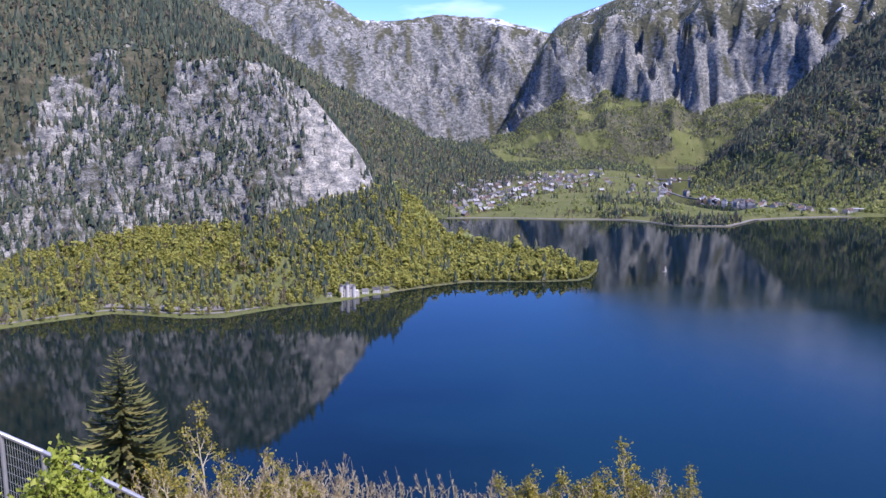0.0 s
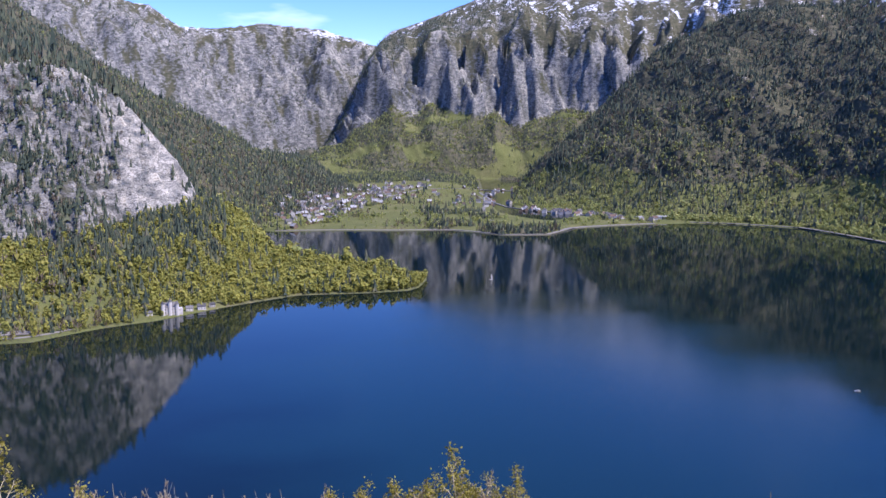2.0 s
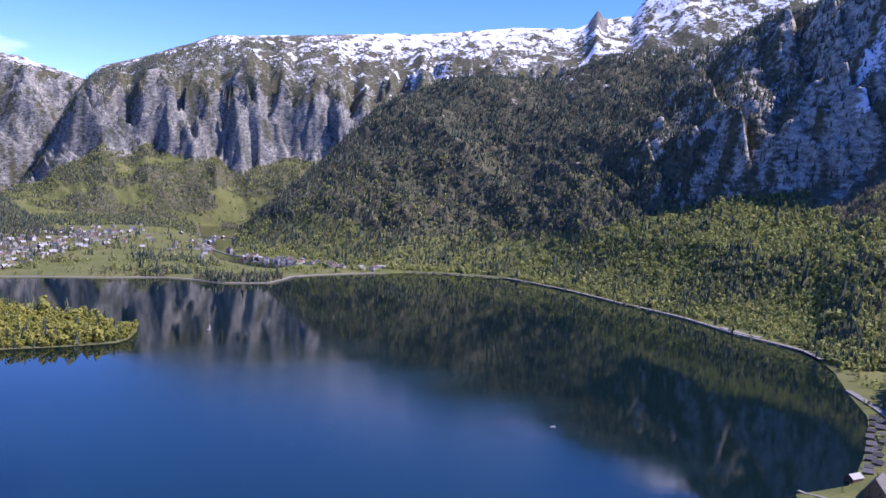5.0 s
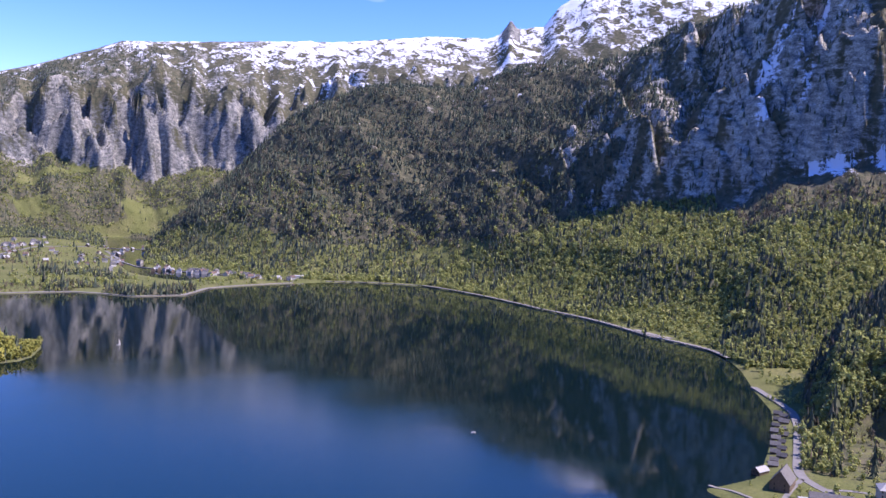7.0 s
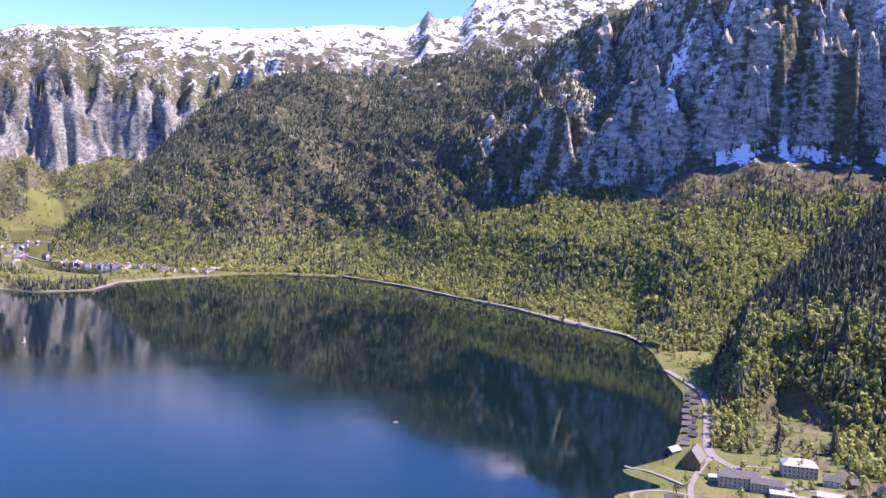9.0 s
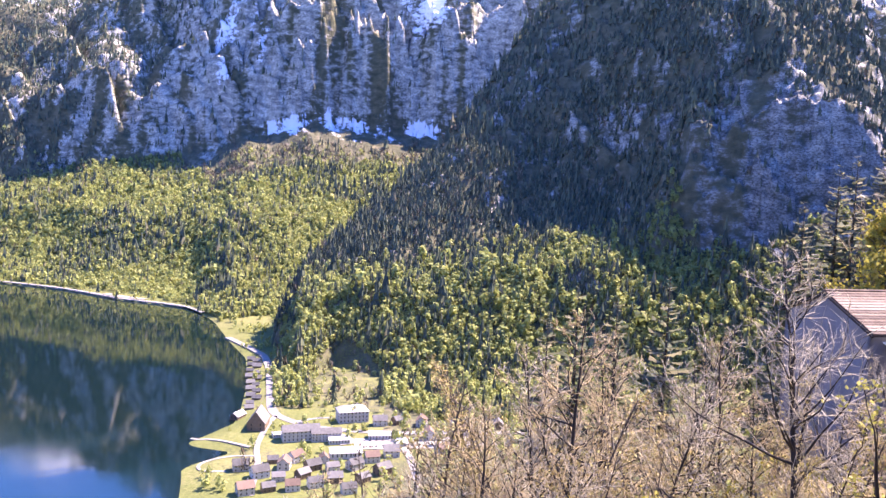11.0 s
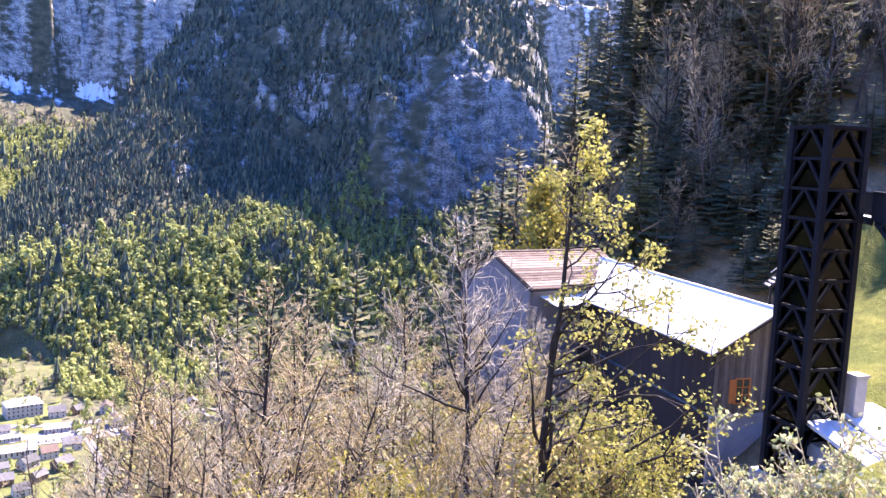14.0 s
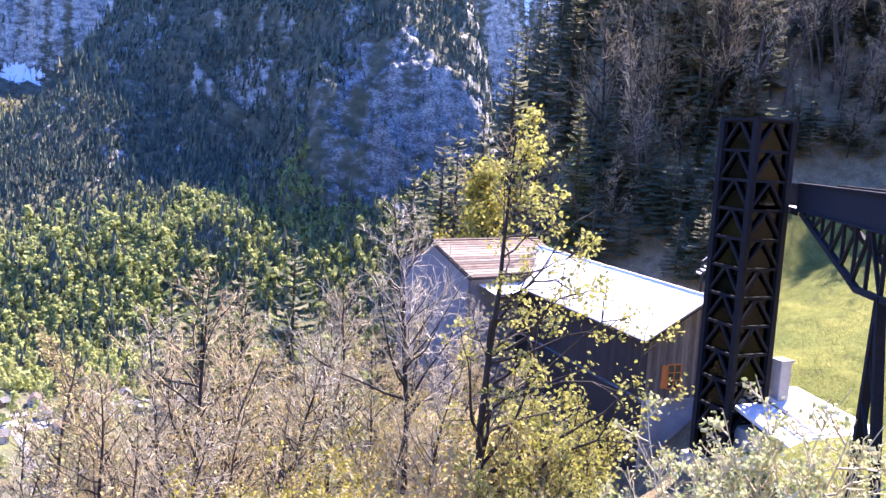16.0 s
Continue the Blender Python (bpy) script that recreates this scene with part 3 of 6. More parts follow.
    put(s, grass=0.8 + 0.5 * n2, lea=np.where(n2 > 0.12, 0.05, 0.004), bar=np.where(n1 > 0.1, 0.02, 0))
    put(s & (A > 69.5), grass=0.3 + 0.5 * n1, lea=0.05, bar=0.1)
    put(s & (A > 61.9) & (rr > 745 - 12 * np.clip(A - 70, 0, 3)), grass=0.15 + 0.4 * n1, lea=0.35, bar=0.3, con=0.15)
    put(s & (A > 64.2) & (A < 69.3) & (rr > 725), grass=0.5 + 0.4 * n2, lea=0.03, bar=0.1, con=0.01)
    s = who == 7
    put(s, grass=0.9 + 0.5 * n1, lea=np.clip(n2 * 0.8 - 0.1, 0.01, 0.35), con=np.clip(n2 * 0.7 - 0.15, 0.0, 0.25), bar=np.clip(n1 * 0.8 - 0.1, 0, 0.3))
    put(s & (rr > rb[:, None] - 420 + 260 * n1), con=0.8, lea=0.5, grass=0.4)
    park = s & (rr < r0[:, None] + 120) & (A > 11) & (A < 20.5)
    put(park & (n1 > -0.25), lea=0.25, con=0.9, bar=0.9, grass=0.4)
    put(s & (n1 > 0.12) & (rr > r0[:, None] + 180) & (rr < r0[:, None] + 420) & (A > 9), con=0.7, lea=0.2)
    s = who == 8
    put(s, grass=0.3 + 0.5 * n2)
    put(s & (A > 60) & (A < 119), grass=0.05 + 0.3 * n2)
    put(s & (A > 119.5) & (A < 135) & (rr < 80), grass=0.9 + 0.3 * n2)
    put(s & (A > 96) & (rr > 84), grass=0.0)
    # fresh pale limestone on the bald cliff, elsewhere darker weathered rock tinted for haze
    fresh = np.select([who == 0, who == 2, who == 3, who == 5], [0.58 + 0.4 * bald + 0.4 * n2, 0.5 + 0.6 * n2, 0.42 + 0.6 * n2, 0.5 + 0.5 * n2], 0.85 + 0.6 * n2)
    return z, who, np.clip(rock, 0, 1), np.clip(snow, 0, 1.2), np.clip(grass, 0, 1.2), con, lea, bar, np.clip(fresh, 0, 1)


AZ = np.concatenate([np.arange(-180, -33, 3.0), np.arange(-33, 132, 0.135), np.arange(132, 180.1, 3.0)])
FINE = np.concatenate([np.exp(np.linspace(math.log(2.0), math.log(640.0), 420, endpoint=False)), np.linspace(640, 2600, 980, endpoint=False), np.linspace(2600, 4960, 800)])
RR = np.repeat(FINE[None], len(AZ), 0)
LAND = heights(AZ, RR)


def build_land(rows=430):
    z = LAND[0]
    el = np.degrees(np.arctan2(z - EYE, RR))
    top = np.maximum.accumulate(el, 1)
    seen = np.where(el >= top - 0.25, 1.0, 0.12)
    step = np.hypot(np.diff(np.log(RR), axis=1) * 3.0, np.minimum(np.abs(np.diff(el, axis=1)), 0.5)) * seen[:, 1:]
    cum = np.concatenate([np.zeros((len(AZ), 1)), np.cumsum(step, 1)], 1)
    # neighbouring azimuths share their ring spacing, so that the sheet doesn't shear
    w = 14
    step = step / step.sum(1, keepdims=True)
    pad = np.concatenate([np.repeat(step[:1], w, 0), step, np.repeat(step[-1:], w, 0)])
    run = np.cumsum(np.concatenate([np.zeros((1, pad.shape[1])), pad]), 0)
    step = (run[2 * w + 1:] - run[:-2 * w - 1]) / (2 * w + 1)
    cum = np.concatenate([np.zeros((len(AZ), 1)), np.cumsum(step, 1)], 1)
    n, m = len(AZ), rows
    V, C = np.empty((n, m, 3)), np.ones((n, m, 4))
    for i in range(n):
        r = np.interp(np.linspace(0, cum[i, -1], m), cum[i], FINE)
        a = radians(AZ[i])
        V[i, :, 0], V[i, :, 1], V[i, :, 2] = r * math.sin(a), r * math.cos(a), np.interp(r, FINE, z[i])
        for c, k in enumerate((2, 3, 4, 8)):
            C[i, :, c] = np.interp(r, FINE, LAND[k][i])
    V[:, 0, :2] *= 0.01
    q = np.arange(n * m).reshape(n, m)
    f = np.stack([q[:-1, :-1], q[:-1, 1:], q[1:, 1:], q[1:, :-1]], -1)[..., ::1].reshape(-1, 4)
    return grid_mesh("ground", V.reshape(-1, 3), f[:, ::-1], C.reshape(-1, 4))


def grid_mesh(name, verts, faces, colours=None, smooth=True):
    """A mesh from arrays; all faces have the same number of corners."""
    me = bpy.data.meshes.new(name)
    k = faces.shape[1]
    me.vertices.add(len(verts)), me.loops.add(faces.size), me.polygons.add(len(faces))
    me.vertices.foreach_set("co", np.ascontiguousarray(verts, np.float32).ravel())
    me.loops.foreach_set("vertex_index", np.ascontiguousarray(faces, np.int32).ravel())
    me.polygons.foreach_set("loop_start", np.arange(0, faces.size, k, dtype=np.int32))
    me.polygons.foreach_set("use_smooth", np.full(len(faces), smooth))
    if colours is not None:
        at = me.attributes.new("cover", "FLOAT_COLOR", "POINT")
        at.data.foreach_set("color", np.ascontiguousarray(colours, np.float32).ravel())
    me.update(calc_edges=True)
    return me


me = build_land()
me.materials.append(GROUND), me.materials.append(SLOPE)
base = np.empty(len(me.vertices) * 3, np.float32)
me.vertices.foreach_get("co", base)
first_corner = np.empty(len(me.polygons) * 4, np.int32)
me.loops.foreach_get("vertex_index", first_corner)
base = base.reshape(-1, 3)[first_corner[::4]]
me.polygons.foreach_set("material_index", (np.hypot(base[:, 0], base[:, 1]) < 130).astype(np.int32))
ground = tagged(new("ground", me), "valley sides of grey limestone, wooded slopes, meadows and snowy tops", "ground", kind="structure")


def disc(name, radius, z, mat, segs=96):
    bm = bmesh.new()
    bmesh.ops.create_circle(bm, cap_ends=True, segments=segs, radius=radius)
    bmesh.ops.translate(bm, verts=bm.verts, vec=(0, 0, z))
    me = bpy.data.meshes.new(name)
    bm.to_mesh(me), bm.free()
    me.materials.append(mat)
    return new(name, me)


tagged(disc("water", 4950, 0.0, WATER), "deep blue mountain lake with mirrored slopes", "lake", kind="structure")


def land_z(x, y):
    """Height of the land at one place or many."""
    x, y = np.asarray(x, float), np.asarray(y, float)
    r, a = np.clip(np.hypot(x, y), 2.01, 4900), np.degrees(np.arctan2(x, y))
    i, j = np.clip(np.searchsorted(AZ, a), 1, len(AZ) - 1), np.clip(np.searchsorted(FINE, r), 1, len(FINE) - 1)
    u, v = (a - AZ[i - 1]) / (AZ[i] - AZ[i - 1]), (r - FINE[j - 1]) / (FINE[j] - FINE[j - 1])
    z = LAND[0]
    return (z[i - 1, j - 1] * (1 - v) + z[i - 1, j] * v) * (1 - u) + (z[i, j - 1] * (1 - v) + z[i, j] * v) * u


def ground_z(x, y):
    return float(land_z(x, y))


# ---- the woods: many small trees on the slopes ----
def conifer_shape(rng, skirts=((0.05, 0.5, 0.2), (0.3, 0.76, 0.15), (0.56, 1.0, 0.095)), n=8):
    """A ragged spire of star-shaped skirts, one unit high."""
    V, F = [], []
    for k, (z0, z1, w) in enumerate(skirts):
        b = len(V)
        V.append((rng.uniform(-0.01, 0.01), rng.uniform(-0.01, 0.01), z1))
        for j in range(n):
            a = j * 2 * math.pi / n + k * 0.6 + rng.uniform(-0.2, 0.2)
            q = w * (rng.uniform(0.85, 1.25) if j % 2 else rng.uniform(0.35, 0.55))
            V.append((q * math.cos(a), q * math.sin(a), z0 + (rng.uniform(-0.05, 0.02) if j % 2 else rng.uniform(0.05, 0.11))))
        F += [(b, b + 1 + j, b + 1 + (j + 1) % n) for j in range(n)]
    return np.array(V), np.array(F)


def crown_shape(rng, flakes=26, wide=0.21, size=0.17):
    """A leafy crown, one unit high: flakes lying loosely on two or three uneven lobes."""
    lobes = [(Vector((0, 0, 0.48)), wide, 0.42)] + [(Vector((rng.uniform(-0.5, 0.5) * wide, rng.uniform(-0.5, 0.5) * wide, rng.uniform(0.32, 0.72))), wide * rng.uniform(0.7, 1.0), 0.24) for k in range(2)]
    V = []
    for k in range(flakes):
        c, w, h = lobes[0] if rng.random() < 0.5 else lobes[rng.randint(1, 2)]
        u = Vector((rng.gauss(0, 1), rng.gauss(0, 1), rng.gauss(0.25, 1))).normalized()
        p = c + Vector((u.x * w, u.y * w, u.z * h)) * rng.uniform(0.75, 1.05)
        n = (Vector((u.x, u.y, u.z * 0.7)) + Vector((rng.gauss(0, 0.35), rng.gauss(0, 0.35), rng.gauss(0.2, 0.35)))).normalized()
        a = n.cross(Vector((rng.gauss(0, 1), rng.gauss(0, 1), rng.gauss(0, 1)))).normalized()
        b = n.cross(a)
        q = size * rng.uniform(0.75, 1.3)
        V += [p + a * q * 0.62, p - a * q * 0.4 + b * q * 0.55, p - a * q * 0.42 - b * q * 0.52]
    return np.array([v[:] for v in V]), np.arange(len(V)).reshape(-1, 3)


def twig_crown(rng, sprays=18, wide=0.24, size=0.34, thin=0.25):
    """A leafless crown of thin upright sprays, one unit high."""
    V = []
    for k in range(sprays):
        u = Vector((rng.gauss(0, 1), rng.gauss(0, 1), rng.gauss(0, 1))).normalized() * rng.uniform(0.45, 1.0)
        c = Vector((u.x * wide, u.y * wide, 0.54 + u.z * 0.42))
        a = Vector((rng.gauss(0, 1), rng.gauss(0, 1), rng.gauss(0, 1) + 3)).normalized()
        b = a.cross(Vector((rng.gauss(0, 1), rng.gauss(0, 1), rng.gauss(0, 1)))).normalized()
        q = size * rng.uniform(0.7, 1.25)
        V += [c + a * q * 0.6, c - a * q * 0.4 + b * q * 0.55 * thin, c - a * q * 0.45 - b * q * 0.5 * thin]
    return np.array([v[:] for v in V]), np.arange(len(V)).reshape(-1, 3)


def wood(name, label, mat, shapes, density, count, size, rmin, rmax, azs=(-33, 131), seed=1, tries=22):
    """Scatters trees over the land with the given density (by azimuth and ring) as one mesh."""
    g = np.random.default_rng(seed)
    n = count * tries
    az = g.uniform(azs[0], azs[1], n)
    r = np.sqrt(g.uniform(rmin ** 2, rmax ** 2, n))
    i, j = np.clip(np.searchsorted(AZ, az), 1, len(AZ) - 1), np.clip(np.searchsorted(FINE, r), 1, len(FINE) - 1)
    z = LAND[0][i, j] + (LAND[0][i, j - 1] - LAND[0][i, j]) * (FINE[j] - r) / (FINE[j] - FINE[j - 1])
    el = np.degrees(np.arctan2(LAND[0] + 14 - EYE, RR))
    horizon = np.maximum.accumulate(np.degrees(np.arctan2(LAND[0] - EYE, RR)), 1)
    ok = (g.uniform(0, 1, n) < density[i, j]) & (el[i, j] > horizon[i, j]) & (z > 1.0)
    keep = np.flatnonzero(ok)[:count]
    az, r, z = np.radians(az[keep]), r[keep], z[keep]
    V, F, base = [], [], 0
    which = g.integers(0, len(shapes), len(keep))
    for k, (sv, sf) in enumerate(shapes):
        s = which == k
        m = int(s.sum())
        if not m:
            continue
        h = size * g.lognormal(-0.05, 0.33, m)
        w = h * g.uniform(0.8, 1.25, m)
        t = g.uniform(0, 6.28, m)
        P = np.empty((m, len(sv), 3))
        P[..., 0] = (sv[:, 0] * np.cos(t)[:, None] - sv[:, 1] * np.sin(t)[:, None]) * w[:, None] + (r[s] * np.sin(az[s]))[:, None]
        P[..., 1] = (sv[:, 0] * np.sin(t)[:, None] + sv[:, 1] * np.cos(t)[:, None]) * w[:, None] + (r[s] * np.cos(az[s]))[:, None]
        P[..., 2] = sv[:, 2] * h[:, None] + (z[s] - 0.8)[:, None]
        V.append(P.reshape(-1, 3))
        F.append((sf[None] + (np.arange(m) * len(sv))[:, None, None]).reshape(-1, 3) + base)
        base += m * len(sv)
    me = grid_mesh(name, np.concatenate(V), np.concatenate(F), smooth=False)
    me.materials.append(mat)
    return tagged(new(name, me), label, "woods", kind="stuff")


rng = random.Random(5)
SPIRES = [conifer_shape(rng) for k in range(6)]
FAR_SPIRES = [conifer_shape(rng, ((0.05, 0.7, 0.2), (0.4, 1.0, 0.13)), 6) for k in range(6)]
CROWNS = [crown_shape(rng, 34, 0.21, 0.165) for k in range(12)]
LOOSE = [crown_shape(rng, 15, 0.22, 0.25) for k in range(10)]
TALL = [twig_crown(rng, 15) for k in range(5)]
con, lea, bar = LAND[5], LAND[6], LAND[7]
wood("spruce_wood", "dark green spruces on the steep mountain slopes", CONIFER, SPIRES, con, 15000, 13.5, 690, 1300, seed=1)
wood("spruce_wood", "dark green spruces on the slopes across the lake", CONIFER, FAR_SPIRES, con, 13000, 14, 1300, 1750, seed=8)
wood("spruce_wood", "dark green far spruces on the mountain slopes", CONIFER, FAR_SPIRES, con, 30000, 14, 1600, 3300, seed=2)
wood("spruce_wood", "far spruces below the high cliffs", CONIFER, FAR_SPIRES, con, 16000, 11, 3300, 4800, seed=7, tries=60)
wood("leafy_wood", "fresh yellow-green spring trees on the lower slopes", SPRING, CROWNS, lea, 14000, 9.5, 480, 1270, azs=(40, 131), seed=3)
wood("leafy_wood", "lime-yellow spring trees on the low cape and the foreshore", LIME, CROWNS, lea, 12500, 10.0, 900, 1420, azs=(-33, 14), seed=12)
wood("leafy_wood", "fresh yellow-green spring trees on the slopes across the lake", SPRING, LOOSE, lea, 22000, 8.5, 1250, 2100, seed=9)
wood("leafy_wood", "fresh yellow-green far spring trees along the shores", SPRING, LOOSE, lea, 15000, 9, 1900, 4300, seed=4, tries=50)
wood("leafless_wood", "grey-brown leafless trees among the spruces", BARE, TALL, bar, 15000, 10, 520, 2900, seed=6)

# ---- building kit ----
def at(az, r, el):
    """Place at an azimuth and distance under an angle of sight."""
    a = radians(az)
    return Vector((r * math.sin(a), r * math.cos(a), EYE + r * math.tan(radians(el))))


def part(name, bm, mat, parent=None, label=""):
    """Links a bmesh as one mesh object under a thing or a part."""
    me = bpy.data.meshes.new(name)
    bm.to_mesh(me), bm.free()
    me.materials.append(mat)
    ob = new(name, me)
    if parent:
        ob.parent = parent
    if label:
        ob["label"] = label
    return ob


def boxm(bm, a, b, bevel=0.0):
    v = bmesh.ops.create_cube(bm, size=1)["verts"]
    for q in v:
        q.co = Vector([a[k] + (b[k] - a[k]) * (q.co[k] + 0.5) for k in range(3)])
    if bevel:
        bmesh.ops.bevel(bm, geom=list({e for q in v for e in q.link_edges}), offset=bevel, segments=1, affect="EDGES")
    return bm


def box_bm(a, b, bevel=0.0):
    return boxm(bmesh.new(), a, b, bevel)


def bar_bm(pairs, w, bm=None, sides=4):
    """Bars of width w between pairs of points."""
    bm = bm or bmesh.new()
    for p, q in pairs:
        p, q = Vector(p), Vector(q)
        d = (q - p).normalized()
        u = d.cross(Vector((0, 0, 1)) if abs(d.z) < 0.9 else Vector((1, 0, 0))).normalized()
        v = d.cross(u)
        rings = [[bm.verts.new(c + (u * math.cos(a) + v * math.sin(a)) * w * 0.707) for a in [(k + 0.5) * 2 * math.pi / sides for k in range(sides)]] for c in (p, q)]
        for k in range(sides):
            bm.faces.new((rings[0][k], rings[0][(k + 1) % sides], rings[1][(k + 1) % sides], rings[1][k]))
        bm.faces.new(rings[0][::-1]), bm.faces.new(rings[1])
    return bm


def poly_bm(pts, thick, down=Vector((0, 0, -1)), bm=None):
    """A flat plate with the given outline and thickness."""
    bm = bm or bmesh.new()
    a = [bm.verts.new(Vector(p)) for p in pts]
    b = [bm.verts.new(Vector(p) + down * thick) for p in pts]
    bm.faces.new(a), bm.faces.new(b[::-1])
    for k in range(len(a)):
        j = (k + 1) % len(a)
        bm.faces.new((a[j], a[k], b[k], b[j]))
    bmesh.ops.recalc_face_normals(bm, faces=bm.faces[:])
    return bm


def thing(name, label, category, group="", where=None):
    ob = tagged(new(name), label, category, group)
    if where is not None:
        ob.matrix_basis = where
    return ob


def frame_of(origin, xdir):
    x = Vector((xdir[0], xdir[1], 0)).normalized()
    y = Vector((0, 0, 1)).cross(x)
    return Matrix.Translation(origin) @ Matrix((x, y, (0, 0, 1))).transposed().to_4x4()


STEEL = simple("dark_steel", [(0.3, (0.007, 0.008, 0.01)), (0.7, (0.016, 0.017, 0.02))], 3, 0.8, 0.0)
STEEL.node_tree.nodes["Principled BSDF"].inputs["Specular IOR Level"].default_value = 0.15
TIN = simple("bright_roof_sheet", [(0.3, (0.6, 0.6, 0.58)), (0.7, (0.8, 0.8, 0.78))], 0.7, 0.5)
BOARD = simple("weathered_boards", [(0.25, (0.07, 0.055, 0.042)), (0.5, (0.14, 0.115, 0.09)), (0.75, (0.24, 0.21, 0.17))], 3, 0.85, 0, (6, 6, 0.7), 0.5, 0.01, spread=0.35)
# dark timber, taken near black to include the shade on the shed's long side
DARKBOARD = simple("dark_shade_boards", [(0.25, (0.009, 0.007, 0.005)), (0.7, (0.034, 0.025, 0.019))], 3, 0.85, 0, (6, 6, 0.7), 0.5, 0.01, spread=0.3)
CONCRETE = simple("old_concrete", [(0.25, (0.2, 0.2, 0.195)), (0.5, (0.32, 0.315, 0.3)), (0.75, (0.42, 0.41, 0.39))], 0.6, 0.9, bmp=0.4)
PLASTER = simple("grey_plaster", [(0.3, (0.15, 0.15, 0.155)), (0.7, (0.24, 0.24, 0.235))], 0.5, 0.9)
PALE = simple("pale_slabs", [(0.3, (0.55, 0.53, 0.5)), (0.7, (0.75, 0.73, 0.7))], 0.9, 0.85)
TILE = simple("red_brown_tiles", [(0.25, (0.055, 0.032, 0.022)), (0.5, (0.125, 0.085, 0.06)), (0.75, (0.19, 0.15, 0.115))], 1.2, 0.85, spread=0.6)
ORANGE = simple("orange_window_paint", [(0.3, (0.5, 0.14, 0.03)), (0.7, (0.62, 0.2, 0.05))], 4, 0.5)
GALV = simple("galvanised_rail", [(0.3, (0.42, 0.43, 0.44)), (0.7, (0.62, 0.62, 0.62))], 6, 0.4, 0.5)
BARK = simple("grey_brown_bark", [(0.25, (0.035, 0.028, 0.021)), (0.55, (0.08, 0.066, 0.05)), (0.8, (0.16, 0.138, 0.11))], 5, 0.95, 0, (1, 1, 0.3), 0.6, 0.02)
TWIG = simple("pale_twigs", [(0.25, (0.31, 0.255, 0.145)), (0.55, (0.48, 0.415, 0.26)), (0.8, (0.65, 0.58, 0.41))], 1.5, 0.9)
PALETWIG = simple("silvery_twigs", [(0.25, (0.27, 0.235, 0.16)), (0.55, (0.43, 0.385, 0.275)), (0.8, (0.6, 0.55, 0.42))], 1.5, 0.85)
REDTWIG = simple("reddish_twigs", [(0.25, (0.25, 0.19, 0.1)), (0.55, (0.4, 0.32, 0.175)), (0.8, (0.53, 0.44, 0.27))], 1.5, 0.9)


SMOKED, gn, gl, gb = material("smoked_glass", 0.1)
see, shine, both = gn.new("ShaderNodeBsdfTransparent"), gn.new("ShaderNodeBsdfGlossy"), gn.new("ShaderNodeMixShader")
see.inputs["Color"].default_value, shine.inputs["Roughness"].default_value, both.inputs[0].default_value = (0.1, 0.12, 0.15, 1), 0.12, 0.03
gl.new(see.outputs[0], both.inputs[1]), gl.new(shine.outputs[0], both.inputs[2]), gl.new(both.outputs[0], gn["Material Output"].inputs["Surface"])
PANE = simple("dark_pane", [(0.3, (0.02, 0.025, 0.03)), (0.7, (0.05, 0.055, 0.06))], 2, 0.08)


# ---- the shed, the tiled house, the lift and the bridge ----
def gable_board_wall(parent, x, y0, y1, zb, top, n, mat, name="wall_board"):
    """Upright boards in the plane of constant x; top(y) gives the roof line."""
    w = (y1 - y0) / n
    for k in range(n):
        a, b = y0 + k * w + 0.006, y0 + (k + 1) * w - 0.006
        t = 0.03 + 0.012 * (k % 2)
        bm = bmesh.new()
        v = [bm.verts.new(p) for p in ((x - t, a, zb), (x - t, b, zb), (x - t, b, top(b)), (x - t, a, top(a)), (x, a, zb), (x, b, zb), (x, b, top(b)), (x, a, top(a)))]
        for f in ((0, 3, 2, 1), (4, 5, 6, 7), (0, 1, 5, 4), (1, 2, 6, 5), (2, 3, 7, 6), (3, 0, 4, 7)):
            bm.faces.new([v[i] for i in f])
        part(name, bm, mat, parent)


